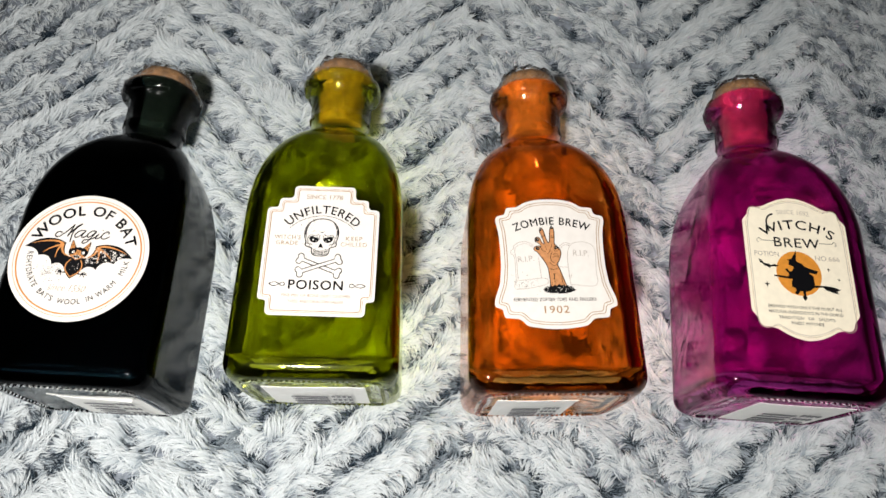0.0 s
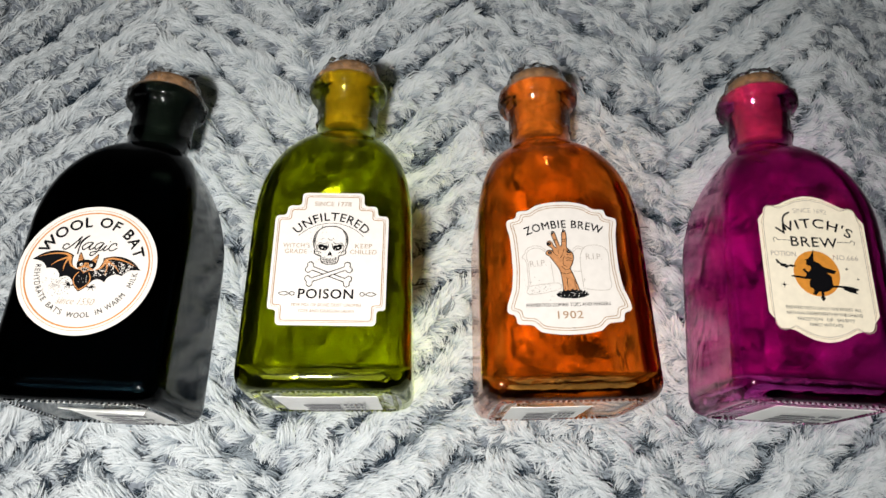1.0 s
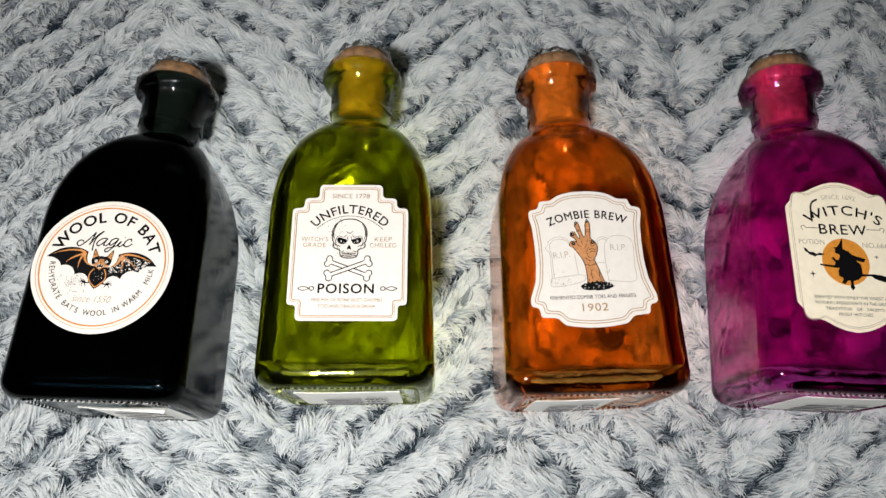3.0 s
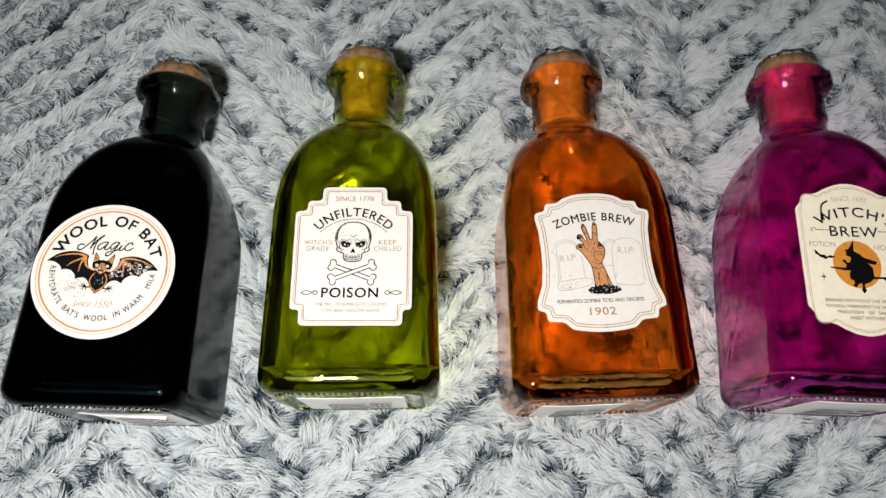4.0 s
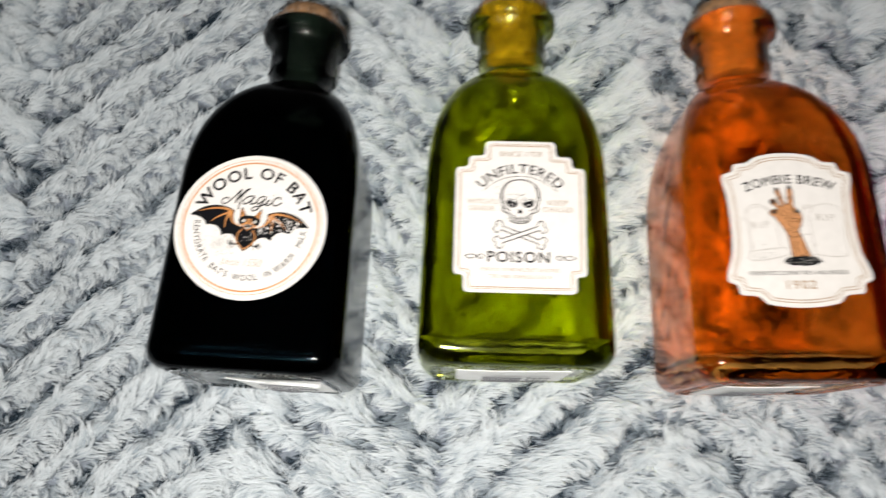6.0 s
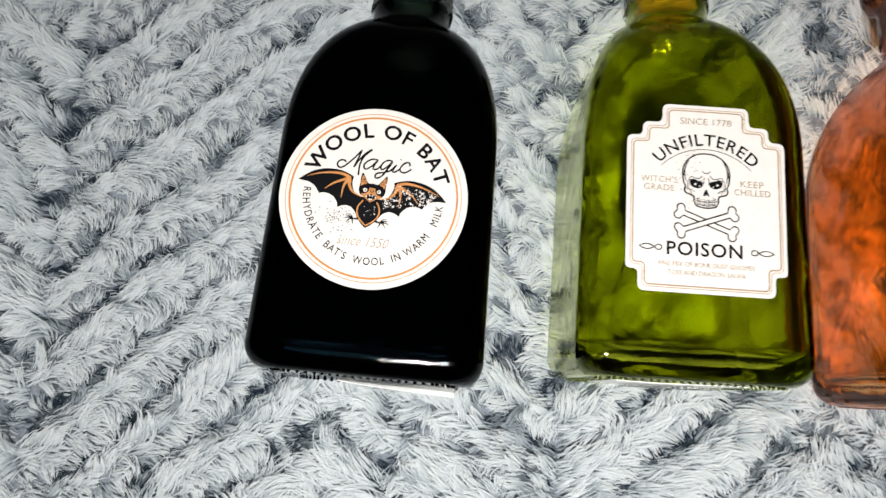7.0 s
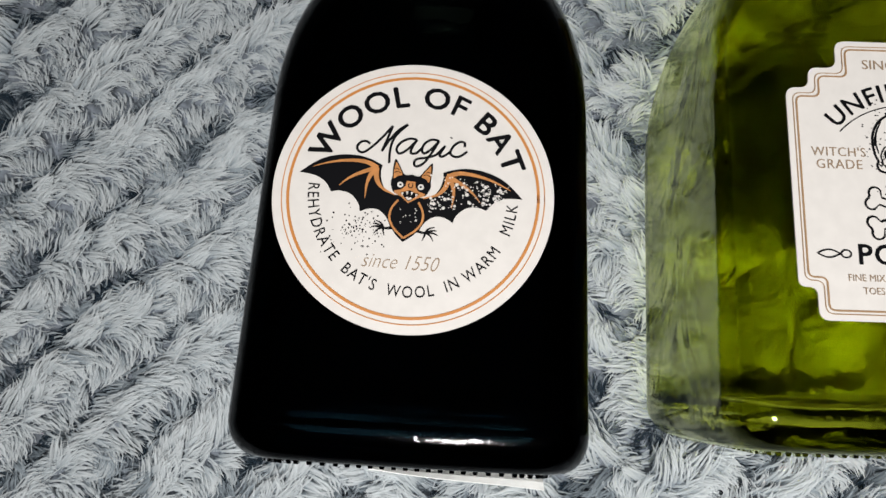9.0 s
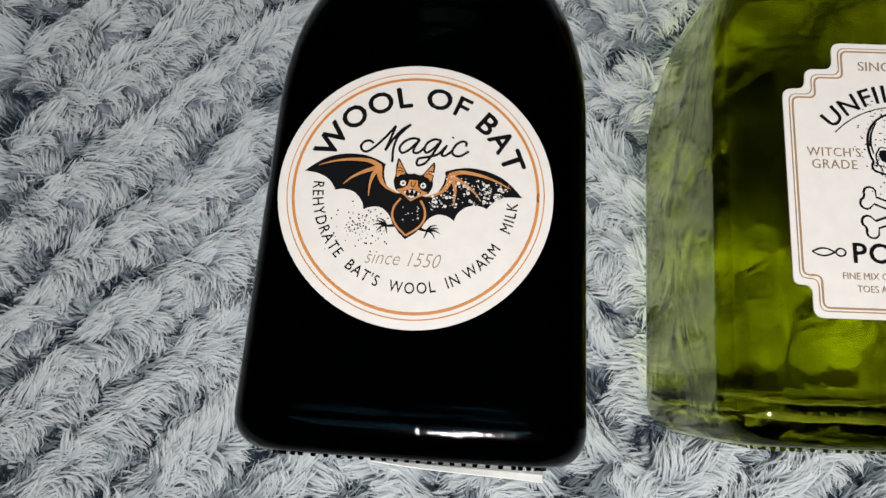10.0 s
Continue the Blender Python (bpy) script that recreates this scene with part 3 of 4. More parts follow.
brew = put(flat("label", brew_shape(0), 0.0003, PAPER, orange, FACE, "hollow-sided white paper label with raised forearm"), -0.0005, 0.0556, 0.6)
lines("tan_border", [brew_shape(0.0017)], 0.00030, COPPER, brew, closed=True)
lines("tan_border", [brew_shape(0.0027)], 0.00030, COPPER, brew, closed=True)
letters("lettering", "ZOMBIE BREW", INK, brew, 0.0335, 0.0036, 0.0005, 0.0192, 0.042, 0, 0.018, space=1.12)
letters("lettering", "FERMENTED ZOMBIE TOES AND FINGERS", INK, brew, 0.0342, 0.0015, -0.0004, -0.0170, 0, 0, 0.0)
letters("lettering", "1902", COPPER, brew, 0.0102, 0.0032, 0.0, -0.0214, 0, 0, 0.008, space=1.1)


on_label("gravestone_print", [[(-15.9, -8.7), (-16.0, -3.9), (-16.0, 0.9), (-16.6, 3.1), (-17.7, 4.0), (-17.3, 5.2), (-16.5, 6.0), (-16.0, 7.6), (-14.2, 8.9), (-11.5, 9.4), (-8.9, 8.5), (-7.5, 7.0)], [(-15.1, -8.1), (-15.3, -3.9), (-15.3, 0.8), (-15.8, 3.6), (-15.6, 6.3), (-13.8, 7.9), (-11.4, 8.4), (-8.9, 7.5), (-7.7, 5.9)], [(-16.2, -8.7), (-4.1, -7.5), (-3.8, -10.4), (-15.8, -12.3), (-16.2, -8.7)], [(-6.0, 2.0), (-5.7, -2.8), (-5.3, -7.5)]], 0.00020, GREY, brew)
on_label("gravestone_print", [[(6.6, -10.3), (6.4, -6.6), (6.2, -1.8), (6.3, 3.0), (7.0, 5.9), (8.8, 8.4), (12.5, 9.2), (16.0, 8.4), (18.0, 6.2), (18.2, 2.4), (17.8, -4.0), (17.1, -10.9), (6.6, -10.3)], [(2.8, 6.1), (3.9, 7.8), (5.9, 8.9), (8.0, 8.1)], [(3.5, 5.8), (4.5, 7.2), (6.1, 7.9), (7.5, 7.3)], [(2.8, -2.4), (6.0, -2.6)], [(6.0, -6.6), (6.8, -7.1), (7.4, -5.7)]], 0.00020, GREY, brew)
letters("lettering", "R.I.P.", GREY, brew, 0.0068, 0.0026, -0.0113, 0.0014, 0, 0, -0.006, turn=4)
letters("lettering", "R.I.P.", GREY, brew, 0.0066, 0.0026, 0.0121, 0.0039, 0, 0, -0.006, turn=-2)
# a raised forearm with a folded thumb and long nails
ARM = smooth(mm([(-1.8, -11.6), (-1.9, -7.8), (-2.1, -4.6), (-2.5, -2.2), (-3.7, 0.3), (-5.3, 2.9), (-6.4, 4.5), (-7.5, 5.2), (-7.6, 6.3), (-6.6, 7.2), (-5.2, 7.2), (-4.7, 6.5), (-4.9, 7.8), (-6.0, 9.0), (-6.9, 9.6), (-6.8, 10.9), (-5.7, 11.5), (-4.8, 10.7), (-4.1, 9.0), (-3.1, 8.3), (-3.6, 10.6), (-4.4, 12.9), (-4.8, 14.5), (-4.3, 15.6), (-3.5, 15.5), (-2.9, 13.6), (-2.1, 10.4), (-1.5, 8.9), (-0.9, 9.5), (-0.6, 12.4), (-0.4, 14.7), (0.3, 16.4), (1.1, 15.9), (1.4, 14.2), (1.3, 11.1), (1.1, 8.5), (1.8, 7.6), (3.2, 5.8), (3.6, 3.7), (2.8, 0.9), (1.7, -1.0), (2.2, -2.4), (3.2, -5.6), (4.1, -8.5), (5.2, -12.1)]), 4)
ink("forearm_print", [ARM], SKIN_INK, brew)
lines("forearm_outline", [ARM], 0.00034, INK, brew, 2)
on_label("crease_print", [[(-4.6, 6.3), (-3.9, 5.2), (-2.8, 4.7)], [(-4.5, 11.4), (-3.0, 11.7)], [(-3.8, 12.0), (-2.5, 12.1)], [(-0.6, 12.0), (1.3, 12.1)], [(-0.7, 11.2), (1.2, 11.2)], [(-1.7, -0.2), (0.1, -1.7), (2.4, -1.0)], [(-2.3, -2.8), (-0.1, -3.6), (2.4, -2.9)], [(-0.1, 4.5), (-0.9, 2.5), (-0.7, 0.4), (0.7, -0.6)], [(0.6, 7.2), (2.2, 7.0), (2.7, 5.7), (1.9, 4.8), (0.6, 5.6)], [(0.1, 3.3), (1.3, 3.7), (2.8, 3.1)], [(0.1, 2.1), (1.4, 2.6), (2.8, 2.2)], [(-0.3, -5.1), (0.2, -6.5), (-0.3, -7.9)], [(0.5, -5.4), (0.0, -7.1), (0.2, -9.5)], [(-2.2, 3.5), (-1.2, 4.6), (-0.7, 5.8)], [(-2.7, 7.2), (-2.4, 5.6)], [(0.0, 8.0), (-0.5, 6.3)], [(3.1, -6.4), (3.2, -8.7), (4.0, -10.9)], [(-1.2, -9.4), (-1.1, -10.6)]], 0.00022, INK, brew, 3)
for (x, y), w, h in zip([(-4.3, 15.2), (0.4, 16.0), (-6.0, 10.2), (-6.1, 6.1), (1.7, 6.3)], (0.5, 0.5, 0.85, 0.85, 0.8), (0.85, 0.9, 0.8, 0.8, 0.7)):
    ink("nail_print", [[(0.001 * (x + w * math.cos(q)), 0.001 * (y + h * math.sin(q))) for q in [math.tau * k / 14 for k in range(14)]]], INK, brew, 4)
    ink("nail_glint_print", [circle(0.00022, 8, 0.001 * x + 0.0001, 0.001 * y + 0.0001)], GREY, brew, 5)
soil = []
for k in range(44):
    q, out = math.tau * k / 44, 1 + dots.uniform(-0.05, 0.10)
    soil.append((0.0017 + 0.0064 * out * math.cos(q), -0.0127 + (0.0017 + (0.0007 if math.sin(q) > 0 else 0) * (k % 2)) * out * math.sin(q)))
ink("soil_print", [soil], INK, brew, 3)
specks = [circle(dots.uniform(0.00006, 0.00017), 6, dots.gauss(-0.0120, 0.0032), dots.gauss(-0.0100, 0.0018)) for i in range(70)]
ink("speckle_print", specks, INK, brew, 3)
specks = [circle(dots.uniform(0.0001, 0.0002), 6, dots.uniform(-0.0045, 0.0085), dots.gauss(-0.0126, 0.0007)) for i in range(30)]
ink("pale_speckle_print", specks, PAPER, brew, 4)


# the tall label
CREAM = plain("cream_paper", (0.82, 0.745, 0.60), 0.55, 0, 0.04, 300)


def moon_shape(i):
    a = 0.0228 - i
    half = [(x, -0.0238 - 0.0072 * math.cos(x / 0.0150 * 1.4) + i) for x in (0.001, 0.005, 0.009, 0.0125)]
    half += arc(0.0172, -0.0232, 0.0030 + i * 0.3, -150, 10, 5)[1:] + [(a, -0.0196 + i), (a, 0.0204 - i)] + arc(0.0172, 0.0240, 0.0030 - i * 0.2, -10, 120, 4)
    half += [(x, 0.0250 + 0.0068 * math.cos(x / 0.0150 * 1.4) - i) for x in (0.0130, 0.010, 0.006, 0.002)]
    half = [(min(x, a), y) for x, y in half]
    return stepped(half + mirrored(half), 0.0008, 2)


moon = put(flat("label", moon_shape(0), 0.0003, CREAM, purple, FACE, "cream paper label with orange moon"), 0.0004, 0.0570, 0.6)
moon.scale = (1.02, 1.06, 1)
lines("tan_border", [moon_shape(0.0013)], 0.00015, COPPER, moon, closed=True)
lines("dark_border", [moon_shape(0.0020)], 0.00022, GREY, moon, closed=True)
letters("lettering", "SINCE 1692", GREY, moon, 0.0145, 0.0020, 0, 0.0252, 0.05, 0, -0.010)
letters("lettering", "WITCH'S", INK, moon, 0.0335, 0.0043, 0.0008, 0.0195, 0.0300, 0, 0.018, space=1.15)
letters("lettering", "BREW", INK, moon, 0.0198, 0.0042, 0.0, 0.0110, 0, 0, 0.014, space=1.1)
for s in (-1, 1):
    lines("scroll_print", [[(s * 0.0100, 0.0114), (s * 0.0155, 0.0114)] + [(s * (0.0165 + 0.0009 * math.cos(q)), 0.0114 + 0.0009 * math.sin(q)) for q in [math.pi - i * 0.5 for i in range(10)]]], 0.00025, INK, moon)
letters("lettering", "POTION", GREY, moon, 0.0106, 0.0021, -0.0138, 0.0054, 0, 0, 0.0)
letters("lettering", "NO.666", GREY, moon, 0.0106, 0.0021, 0.0125, 0.0047, 0, 0, 0.0)
ink("moon_print", [circle(0.0097, 48, -0.0008, -0.0026)], ORANGE_INK, moon)
ink("rider_print", [mm([(-0.8, 7.8), (-2.1, 5.5), (-3.6, 3.5), (-5.2, 3.3), (-4.5, 2.5), (-4.9, 1.2), (-4.2, 0.7), (-3.1, 0.4), (-2.9, -0.4), (-3.7, -1.8), (-4.7, -2.0), (-5.6, -0.7), (-6.7, -1.2), (-6.2, -1.8), (-5.1, -3.0), (-5.7, -4.2), (-11.6, -3.8), (-11.7, -4.4), (-5.9, -5.2), (-3.8, -5.2), (-4.5, -6.6), (-4.5, -8.6), (-3.1, -9.2), (-2.9, -10.2), (-3.8, -11.3), (-2.4, -11.9), (-1.3, -10.5), (-0.2, -10.2), (0.0, -11.8), (-0.6, -12.9), (0.3, -14.4), (1.5, -13.0), (1.0, -12.2), (1.1, -10.5), (3.3, -9.8), (5.0, -8.4), (9.1, -8.2), (9.9, -9.2), (12.9, -10.2), (15.2, -10.6), (14.6, -9.5), (16.3, -8.7), (13.4, -7.8), (10.5, -7.4), (5.4, -7.5), (5.4, -6.3), (5.3, -3.6), (3.4, -2.0), (6.7, -2.6), (7.6, -1.2), (3.9, -0.2), (2.0, 0.5), (0.9, 1.8), (-0.6, 2.3), (-1.4, 3.0)])], INK, moon, 2)
ink("bat_print", [mm([(-17.6, 3.0), (-16.5, 2.4), (-15.6, 1.2), (-14.4, 0.9), (-13.6, 1.0), (-12.7, 0.2), (-11.1, 0.8), (-9.0, 0.2), (-10.5, -0.3), (-12.1, -0.2), (-13.3, -1.0), (-14.3, -0.3), (-15.3, -0.2), (-16.3, 0.9), (-17.1, 1.1)])], INK, moon, 2)
on_label("swash_print", [[(-11.5, 15.6), (-12.2, 18.2), (-12.2, 20.6), (-11.2, 22.6), (-9.0, 23.9)]], 0.00075, INK, moon, 2)
for x, y, r in ((-0.0151, -0.0080, 0.0014), (0.0122, -0.0002, 0.001), (0.0162, -0.0044, 0.0009)):
    ink("star_print", [[(x + (r if k % 2 == 0 else r * 0.25) * math.cos(k * math.pi / 4), y + (r if k % 2 == 0 else r * 0.25) * math.sin(k * math.pi / 4)) for k in range(8)]], INK, moon, 2)
for words, w, y in (("BREWED WITH ONLY THE FINEST ALL", 0.0314, -0.0173), ("NATURAL INGREDIENTS IN THE GRAND", 0.0314, -0.0195), ("TRADITION   OF   SALEM'S", 0.0237, -0.0218), ("FINEST WITCHES", 0.0135, -0.0240)):
    letters("lettering", words, INK, moon, w, 0.0013, 0.0, y, 0, 0, 0.0)


# ---- stickers under the bases, with bars ----
def base_sticker(root, x0, x1, z0, z1, curl, turn=0.0):
    rows, cols = 14, 16
    verts, faces = [], []
    for j in range(rows + 1):
        for i in range(cols + 1):
            u, w = i / cols, j / rows
            # the loose upper edge folds outwards
            f = max(0, w - 0.8) / 0.2
            lift = 0.0012 * curl * (0.35 + 0.75 * u) * f ** 1.4
            w = w - curl * 0.035 * f ** 2
            verts.append((x0 + (x1 - x0) * u, -0.0004 - lift - 0.0002 * math.sin(u * 5), z0 + (z1 - z0) * w + turn * (u - 0.5)))
    for j in range(rows):
        for i in range(cols):
            a = j * (cols + 1) + i
            faces.append((a, a + 1, a + cols + 2, a + cols + 1))
    me = bpy.data.meshes.new("sticker")
    me.from_pydata(verts, [], faces)
    ob = link("sticker", me, STICKER, root, "white paper sticker with dark bars")
    mod = ob.modifiers.new("thick", "SOLIDIFY")
    mod.thickness = 0.0002
    bm = bmesh.new()
    w = x1 - x0
    for k, (q, h) in enumerate(((0.10, 0.0022), (0.20, 0.0012), (0.31, 0.0024), (0.44, 0.0013), (0.56, 0.0020))):
        zc = z0 + (z1 - z0) * q
        bmesh.ops.create_cube(bm, size=1, matrix=Matrix.LocRotScale((x0 + w * 0.42, -0.0014, zc), None, (w * 0.36, 0.0002, h)))
    for k in range(4):
        for m in range(3):
            bmesh.ops.create_cube(bm, size=1, matrix=Matrix.LocRotScale((x0 + w * (0.66 + 0.055 * k), -0.0014, z0 + (z1 - z0) * (0.2 + 0.2 * m)), None, (w * 0.035, 0.0002, 0.0036)))
    part("bar_print", bm, BAR_INK, ob, "", False)
    return ob


base_sticker(black, -0.008, 0.0285, -0.024, 0.025, 2.3, 0.002)
base_sticker(green, -0.022, 0.022, -0.022, 0.018, 0.0)
base_sticker(orange, -0.024, 0.010, -0.024, 0.018, 0.4)
base_sticker(purple, -0.016, 0.026, -0.024, 0.020, 0.0)


# ---- beaded rims round the bases ----
def beads(root, mat):
    verts, faces = [], []
    outline = []
    loop = ring(0, 0.0290, 0.0280, 0.006, 6)
    total = 0
    for i in range(len(loop)):
        a, b = Vector(loop[i]), Vector(loop[(i + 1) % len(loop)])
        n = max(1, round((b - a).length / 0.0026))
        outline += [(a.lerp(b, k / n), (b - a).normalized()) for k in range(n)]
    for p, d in outline:
        o = Vector((d.z, 0, -d.x)).normalized()
        s = len(verts)
        for y in (0.0006, -0.0005):
            k = 1.0 if y > 0 else 0.6
            for e, f in ((-1, -1), (1, -1), (1, 1), (-1, 1)):
                q = p + d * e * 0.0007 * k + o * f * 0.0012 * k
                verts.append((q.x, y, q.z))
        faces += [(s, s + 1, s + 5, s + 4), (s + 1, s + 2, s + 6, s + 5), (s + 2, s + 3, s + 7, s + 6), (s + 3, s, s + 4, s + 7), (s + 4, s + 5, s + 6, s + 7)]
    me = bpy.data.meshes.new("beaded_rim")
    me.from_pydata(verts, [], faces)
    ob = link("beaded_rim", me, mat, root)
    ob.visible_shadow = False


for root, mat in ((black, GLASS_BLACK), (green, GLASS_GREEN), (orange, GLASS_ORANGE), (purple, GLASS_PURPLE)):
    beads(root, mat)


# ---- clear shrink film over cork and lip ----
def film_material():
    m, tree, b = material("clear_film")
    tree.nodes.remove(b)
    out = tree.nodes["Material Output"]
    mix, clear, gloss, fres = (tree.nodes.new(k) for k in ("ShaderNodeMixShader", "ShaderNodeBsdfTransparent", "ShaderNodeBsdfGlossy", "ShaderNodeFresnel"))
    gloss.inputs["Roughness"].default_value = 0.06
    fres.inputs["IOR"].default_value = 1.22
    co, n, bp = tree.nodes.new("ShaderNodeTexCoord"), tree.nodes.new("ShaderNodeTexNoise"), tree.nodes.new("ShaderNodeBump")
    n.inputs["Scale"].default_value, n.inputs["Detail"].default_value = 340, 3
    bp.inputs["Strength"].default_value, bp.inputs["Distance"].default_value = 0.7, 0.002
    tree.links.new(co.outputs["Object"], n.inputs["Vector"])
    tree.links.new(n.outputs["Fac"], bp.inputs["Height"])
    tree.links.new(bp.outputs["Normal"], gloss.inputs["Normal"])
    tree.links.new(bp.outputs["Normal"], fres.inputs["Normal"])
    tree.links.new(fres.outputs["Fac"], mix.inputs["Fac"])
    tree.links.new(clear.outputs[0], mix.inputs[1])
    tree.links.new(gloss.outputs[0], mix.inputs[2])
    tree.links.new(mix.outputs[0], out.inputs["Surface"])
    return m


FILM = film_material()
for k, root in enumerate((black, green, orange, purple)):
    rings = []
    for v, r in ((0.1374, 0.0148), (0.1377, 0.0153), (0.1382, 0.0153), (0.1386, 0.0149), (0.142, 0.0149), (0.1512, 0.0149), (0.1550, 0.0172), (0.1557, 0.0191), (0.1568, 0.0197), (0.160, 0.0199), (0.1628, 0.0186), (0.165, 0.0158), (0.170, 0.0146), (0.1735, 0.0134), (0.1740, 0.0100)):
        row = []
        for i in range(72):
            q = math.tau * i / 72
            w = 0.0005 * noise.noise((3 * math.cos(q) + 7 * k, 3 * math.sin(q), v * 130)) + 0.0002 * math.sin(q * 9 + v * 500 + k) + 0.0005 * (1 - abs(noise.noise((6 * math.cos(q) + 3 * k, 6 * math.sin(q), v * 260)))) ** 6
            row.append(((r + abs(w)) * math.cos(q), v + w * 2, (r + abs(w)) * math.sin(q)))
        rings.append(row)
    me = grid_mesh("shrink_film", rings, False)
    ob = link("shrink_film", me, FILM, root, "clear crinkled plastic film")
    ob.visible_shadow = False


# ---- blanket ----
# chevron folds of the pile: x of each fold, and the way that the ridges run along y
FOLD_X = [-0.72, -0.61, -0.51, -0.405, -0.305, -0.185, -0.095, 0.002, 0.115, 0.215, 0.32, 0.42, 0.52, 0.72]
FOLD_Y = [0.0]
for i in range(1, len(FOLD_X)):
    FOLD_Y.append(FOLD_Y[-1] + (1 if i % 2 else -1) * 0.87 * (FOLD_X[i] - FOLD_X[i - 1]))
FOLD_Y = [y - FOLD_Y[4] for y in FOLD_Y]
PITCH = 0.031


def smooth_noise(x, y, scale, seed):
    """Soft noise between -1 and 1."""
    rng = np.random.default_rng(seed)
    table = rng.uniform(-1, 1, (128, 128))
    u, v = x / scale + 500, y / scale + 500
    i, j = np.floor(u).astype(int), np.floor(v).astype(int)
    fu, fv = u - i, v - j
    fu, fv = fu * fu * (3 - 2 * fu), fv * fv * (3 - 2 * fv)
    i, j = i % 128, j % 128
    i1, j1 = (i + 1) % 128, (j + 1) % 128
    return (table[i, j] * (1 - fu) + table[i1, j] * fu) * (1 - fv) + (table[i, j1] * (1 - fu) + table[i1, j1] * fu) * fv


def ridge(x, y):
    """1 on the crest of a ridge of the pile, 0 in the furrow."""
    wob = 0.009 * smooth_noise(x, y, 0.035, 1) + 0.007 * smooth_noise(x, y, 0.012, 2)
    ph = (y + wob - 0.070 - np.interp(x + 0.6 * wob, FOLD_X, FOLD_Y)) / PITCH
    return 0.5 - 0.5 * np.cos(2 * np.pi * ph), ph


def fur_material():
    m, tree, b = material("fur")
    at = tree.nodes.new("ShaderNodeAttribute")
    at.attribute_name = "tone"
    ramp = tree.nodes.new("ShaderNodeValToRGB")
    e = ramp.color_ramp.elements
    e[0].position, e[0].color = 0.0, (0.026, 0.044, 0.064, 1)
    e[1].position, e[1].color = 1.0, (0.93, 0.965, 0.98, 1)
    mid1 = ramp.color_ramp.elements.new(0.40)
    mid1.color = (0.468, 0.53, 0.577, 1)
    tree.links.new(at.outputs["Fac"], ramp.inputs["Fac"])
    tree.links.new(ramp.outputs["Color"], b.inputs["Base Color"])
    b.inputs["Roughness"].default_value = 0.8
    # thin soft hairs scatter light as the whole nap does
    geo, add, unit = tree.nodes.new("ShaderNodeNewGeometry"), tree.nodes.new("ShaderNodeVectorMath"), tree.nodes.new("ShaderNodeVectorMath")
    add.operation, unit.operation = "ADD", "NORMALIZE"
    add.inputs[1].default_value = (0, 0, 1.0)
    tree.links.new(geo.outputs["Normal"], add.inputs[0])
    tree.links.new(add.outputs[0], unit.inputs[0])
    tree.links.new(unit.outputs[0], b.inputs["Normal"])
    b.inputs["Specular IOR Level"].default_value = 0.15
    tr, mix = tree.nodes.new("ShaderNodeBsdfTranslucent"), tree.nodes.new("ShaderNodeMixShader")
    mix.inputs[0].default_value = 0.35
    tree.links.new(ramp.outputs["Color"], tr.inputs["Color"])
    tree.links.new(b.outputs[0], mix.inputs[1])
    tree.links.new(tr.outputs[0], mix.inputs[2])
    # the fibres are thin enough for some light to pass straight on
    thin, clear = tree.nodes.new("ShaderNodeMixShader"), tree.nodes.new("ShaderNodeBsdfTransparent")
    thin.inputs[0].default_value = 0.36
    tree.links.new(mix.outputs[0], thin.inputs[1])
    tree.links.new(clear.outputs[0], thin.inputs[2])
    tree.links.new(thin.outputs[0], tree.nodes["Material Output"].inputs["Surface"])
    return m


FUR = fur_material()
GROUND_Z = -0.010

# backing sheet
nx, ny = 145, 131
gx, gy = np.meshgrid(np.linspace(-0.72, 0.72, nx), np.linspace(-0.5, 0.8, ny))
h, _ = ridge(gx, gy)
edge = np.minimum(np.minimum(gx + 0.72, 0.72 - gx), np.minimum(gy + 0.5, 0.8 - gy))
gz = GROUND_Z + 0.0065 * h - 0.008 * np.clip(1 - edge / 0.03, 0, 1) ** 2
me = bpy.data.meshes.new("blanket")
me.from_pydata(np.c_[gx.ravel(), gy.ravel(), gz.ravel()].tolist(), [], [(j * nx + i, j * nx + i + 1, (j + 1) * nx + i + 1, (j + 1) * nx + i) for j in range(ny - 1) for i in range(nx - 1)])
me.polygons.foreach_set("use_smooth", [True] * len(me.polygons))
blanket = tagged(link("blanket", me, plain("blanket_backing", (0.16, 0.18, 0.21), 0.9, 0, 0.4, 300, 0.5)), "pale grey-white fluffy fur blanket with chevron ridges", "blanket")
sol = blanket.modifiers.new("thick", "SOLIDIFY")
sol.thickness, sol.offset = 0.006, -1


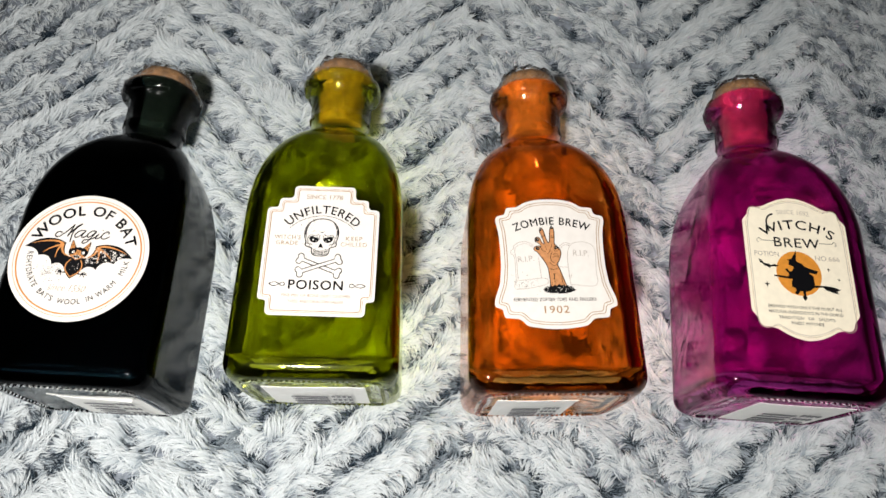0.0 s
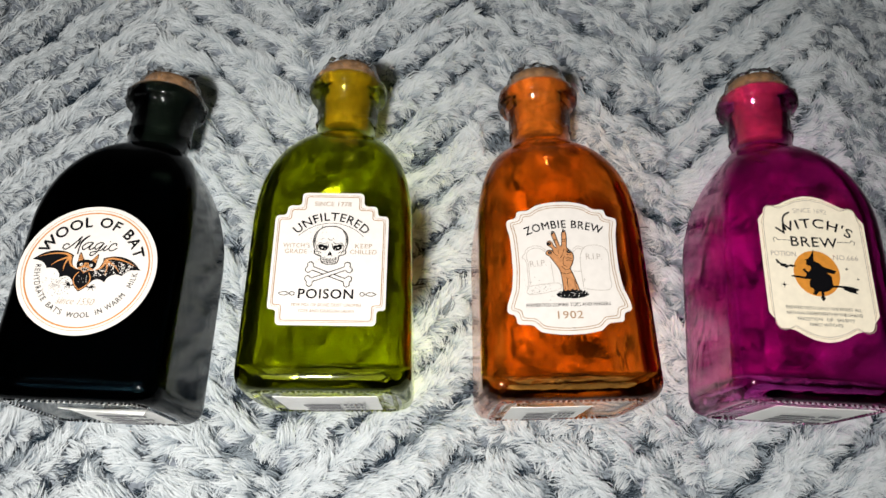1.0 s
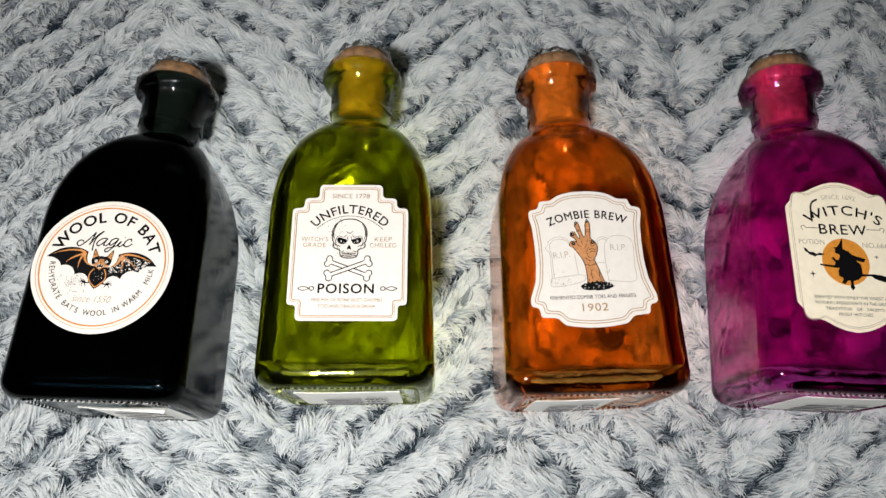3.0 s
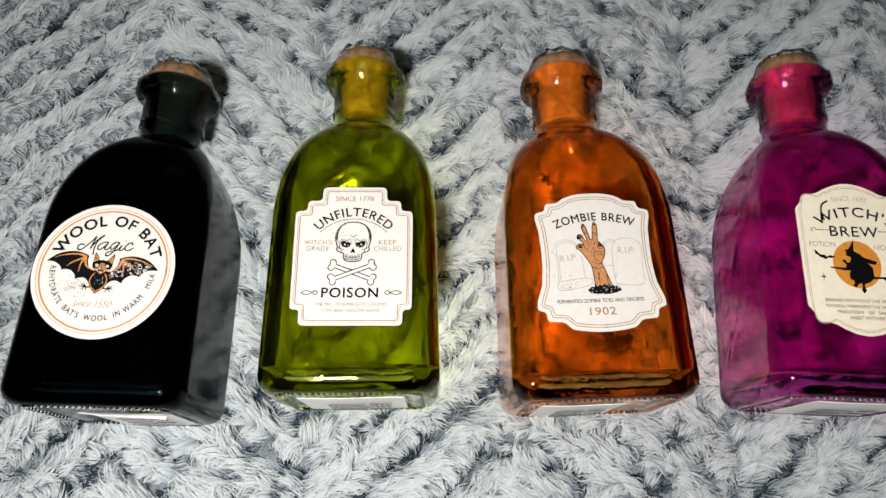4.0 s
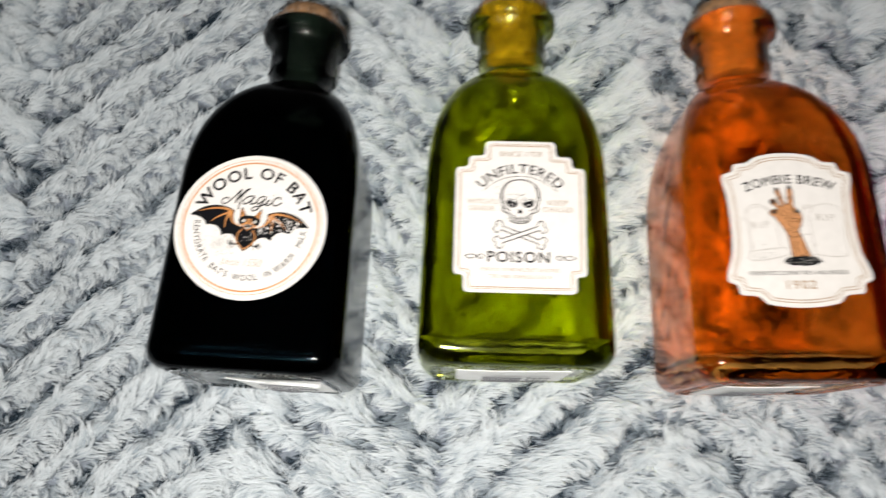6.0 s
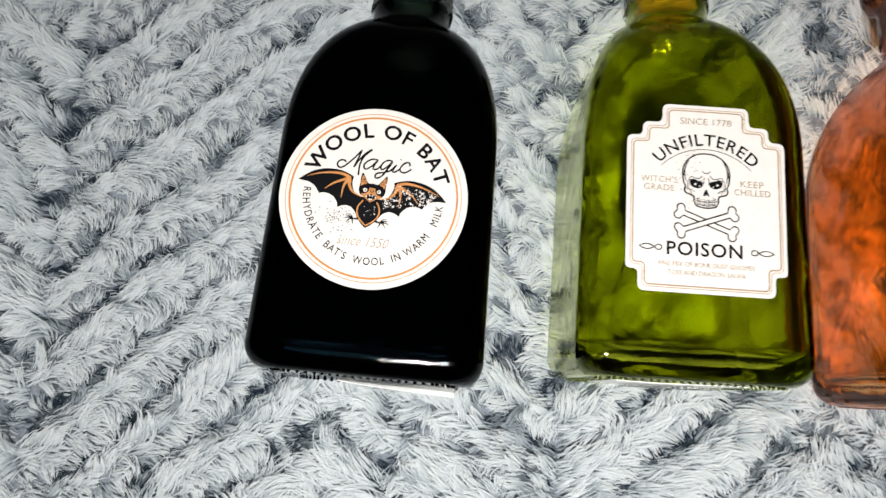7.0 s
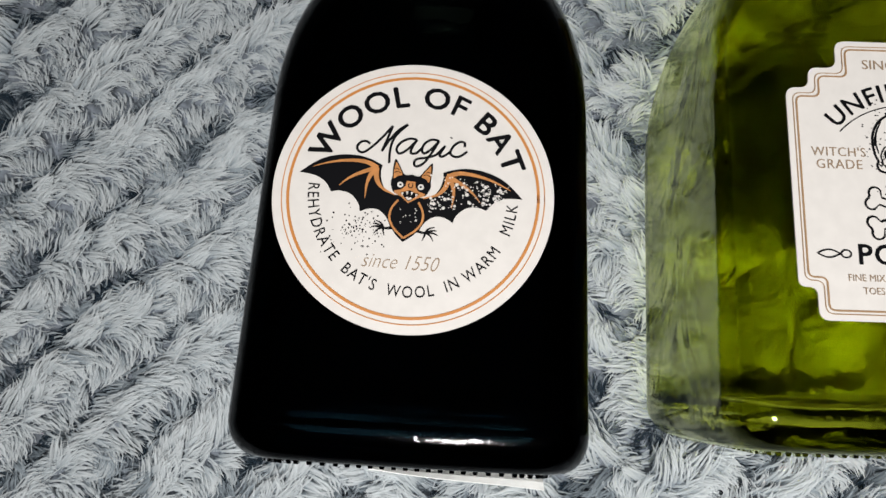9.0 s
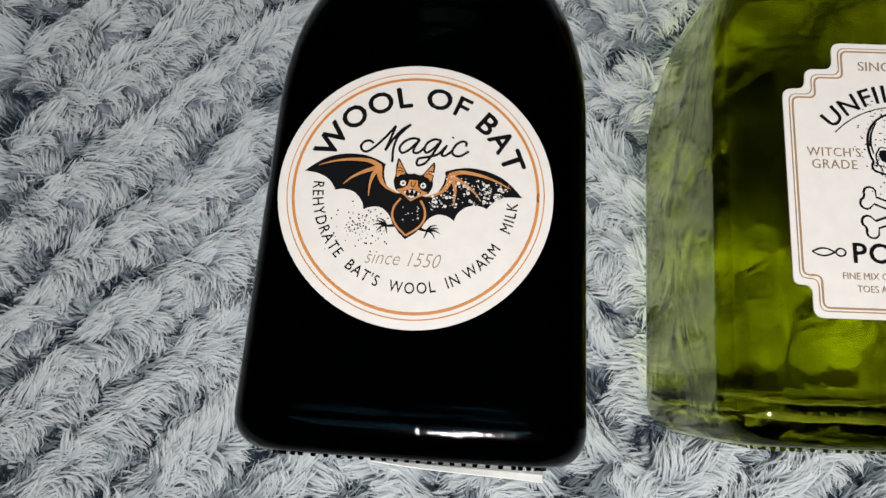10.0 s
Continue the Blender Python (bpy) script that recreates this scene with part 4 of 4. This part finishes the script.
def pile(name, x0, x1, y0, y1, spacing, each, length, width, seed, hole=None):
    """Tufts of pile hairs: each tuft leans with its ridge, its hairs curl and run together at the tips."""
    rng = np.random.default_rng(seed)
    ax, ay = np.meshgrid(np.arange(x0, x1, spacing), np.arange(y0, y1, spacing))
    ax, ay = ax.ravel(), ay.ravel()
    ax, ay = ax + rng.uniform(-0.6, 0.6, ax.size) * spacing, ay + rng.uniform(-0.6, 0.6, ax.size) * spacing
    if hole:
        keep = ~((ax > hole[0]) & (ax < hole[1]) & (ay > hole[2]) & (ay < hole[3]))
        ax, ay = ax[keep], ay[keep]
    nt = ax.size
    crest, phase = ridge(ax, ay)
    slope = np.sign(np.interp(ax + 0.004, FOLD_X, FOLD_Y) - np.interp(ax - 0.004, FOLD_X, FOLD_Y))
    along = np.arctan2(0.87, slope)
    side = np.sin(2 * np.pi * phase)
    lower = np.clip(side, 0, 1)
    heading = along - slope * (0.05 + 1.2 * lower) + 0.55 * smooth_noise(ax, ay, 0.012, seed + 1) + 0.45 * smooth_noise(ax, ay, 0.006, seed + 5) + rng.normal(0, 0.16, nt)
    size = length * (0.60 + 0.45 * crest) * rng.uniform(0.7, 1.3, nt)
    bend = 1.7 * smooth_noise(ax, ay, 0.009, seed + 8) + rng.normal(0, 0.45, nt) - 0.9 * lower * slope
    patch = smooth_noise(ax, ay, 0.008, seed + 2)
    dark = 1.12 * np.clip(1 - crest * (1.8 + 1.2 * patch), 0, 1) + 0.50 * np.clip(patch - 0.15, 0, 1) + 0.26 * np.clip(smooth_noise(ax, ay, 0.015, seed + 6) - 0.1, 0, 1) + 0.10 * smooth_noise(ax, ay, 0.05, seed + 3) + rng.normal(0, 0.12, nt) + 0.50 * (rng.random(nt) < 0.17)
    lift = rng.uniform(0.15, 0.85, nt)
    # the hairs
    k = np.repeat(np.arange(nt), each)
    n = k.size
    rx = ax[k] + rng.normal(0, 0.55, n) * spacing
    ry = ay[k] + rng.normal(0, 0.55, n) * spacing
    rz = GROUND_Z + 0.0075 * crest[k]
    hd = heading[k] + rng.normal(0, 0.07, n)
    ln = size[k] * rng.uniform(0.7, 1.15, n)
    bd = bend[k] + rng.normal(0, 0.2, n)
    lf = np.clip(lift[k] + rng.normal(0, 0.15, n), 0.1, 1.2)
    wd = width * rng.uniform(0.5, 1.3, n)
    rows = []
    px, py, pz = rx.copy(), ry.copy(), rz.copy()
    steps = 3
    for s in range(steps + 1):
        t = s / steps
        rows.append((px.copy(), py.copy(), pz.copy()))
        # rises at first, then lies over
        up = np.radians(70 - 88 * t ** 0.75) * (0.55 + 0.45 * lf)
        a = hd + bd * t
        d = ln / steps
        px = px + d * np.cos(up) * np.cos(a) + (ax[k] + size[k] * 0.55 * np.cos(heading[k]) - px) * 0.42 * t
        py = py + d * np.cos(up) * np.sin(a) + (ay[k] + size[k] * 0.55 * np.sin(heading[k]) - py) * 0.42 * t
        pz = pz + d * np.sin(up)
    verts = np.empty((n, 7, 3), np.float32)
    tones = np.empty((n, 7), np.float32)
    twist = rng.normal(0, 0.5, n)
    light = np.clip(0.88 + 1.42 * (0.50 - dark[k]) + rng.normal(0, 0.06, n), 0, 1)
    for s in range(steps + 1):
        qx, qy, qz = rows[s]
        # pressed flat under the bottles
        for bx, by, lean in ((-0.1672, 0.0625, -2.0), (-0.0662, 0.0680, 0.0), (0.0370, 0.0650, 1.5), (0.1405, 0.0645, -3.0)):
            c, sn = math.cos(radians(lean)), math.sin(radians(lean))
            u, v = (qx - bx) * c + (qy - by) * sn, -(qx - bx) * sn + (qy - by) * c
            half = np.where(v < 0.078, 0.0366 - 0.026 * np.clip(v, 0, 0.078), 0.0155 + 0.0195 * np.sqrt(np.clip(1 - ((v - 0.078) / 0.052) ** 2, 0, 1)))
            inside = (np.abs(u) < half) & (v > -0.0005) & (v < 0.130)
            over = np.clip(np.maximum(np.abs(u) - half + 0.009, 0) / 0.009, 0, 1)
            roof = 0.0040 + 0.007 * over ** 2 + np.where(v > 0.09, (np.clip(v - 0.09, 0, 1) / 0.04) ** 2 * 0.012, 0)
            qz = np.where(inside, np.minimum(qz, roof), qz)
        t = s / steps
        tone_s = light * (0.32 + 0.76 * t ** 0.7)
        if s < steps:
            a = hd + bd * t + math.pi / 2
            w = wd * (1 - 0.5 * t) / 2
            ox, oy, oz = w * np.cos(a) * np.cos(twist), w * np.sin(a) * np.cos(twist), w * np.sin(twist)
            verts[:, 2 * s] = np.stack((qx + ox, qy + oy, qz + oz), 1)
            verts[:, 2 * s + 1] = np.stack((qx - ox, qy - oy, qz - oz), 1)
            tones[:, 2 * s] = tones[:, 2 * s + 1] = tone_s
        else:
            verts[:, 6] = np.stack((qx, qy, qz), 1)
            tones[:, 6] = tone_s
    base = (np.arange(n) * 7)[:, None]
    quads = np.concatenate([base + np.array([2 * s, 2 * s + 1, 2 * s + 3, 2 * s + 2]) for s in range(2)], 1)
    loops = np.concatenate([quads, base + np.array([4, 5, 6])], 1).ravel()
    sizes = np.tile([4, 4, 3], n)
    starts = np.concatenate(([0], np.cumsum(sizes)[:-1]))
    me = bpy.data.meshes.new(name)
    me.vertices.add(n * 7)
    me.vertices.foreach_set("co", verts.ravel())
    me.loops.add(loops.size)
    me.loops.foreach_set("vertex_index", loops.astype(np.int32))
    me.polygons.add(sizes.size)
    me.polygons.foreach_set("loop_start", starts.astype(np.int32))
    me.polygons.foreach_set("use_smooth", np.ones(sizes.size, bool))
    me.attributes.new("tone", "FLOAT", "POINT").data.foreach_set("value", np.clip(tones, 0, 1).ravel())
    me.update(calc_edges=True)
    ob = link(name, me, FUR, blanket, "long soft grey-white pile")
    ob["kind"] = "stuff"
    return ob


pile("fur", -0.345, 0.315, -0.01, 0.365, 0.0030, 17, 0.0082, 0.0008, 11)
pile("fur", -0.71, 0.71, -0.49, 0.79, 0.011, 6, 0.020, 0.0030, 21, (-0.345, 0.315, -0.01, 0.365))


# ---- a loose thread on the pile ----
thread = bpy.data.curves.new("thread", "CURVE")
thread.dimensions, thread.bevel_depth, thread.bevel_resolution = "3D", 0.00022, 2
s = thread.splines.new("NURBS")
s.points.add(4)
for p, (x, y, z) in zip(s.points, ((0.0790, 0.1568, 0.004), (0.0828, 0.1643, 0.009), (0.0860, 0.1612, 0.010), (0.0902, 0.1675, 0.009), (0.0969, 0.1687, 0.004))):
    p.co = (x, y, z, 1)
s.use_endpoint_u = True
s.order_u = 3
tmp = new("thread", thread)
me = bpy.data.meshes.new_from_object(tmp.evaluated_get(bpy.context.evaluated_depsgraph_get()))
bpy.data.objects.remove(tmp)
me.name = "thread"
me.materials.clear()
tagged(link("thread", me, plain("dark_thread", (0.05, 0.045, 0.045), 0.8)), "loose dark curled thread lying on the fur", "thread")
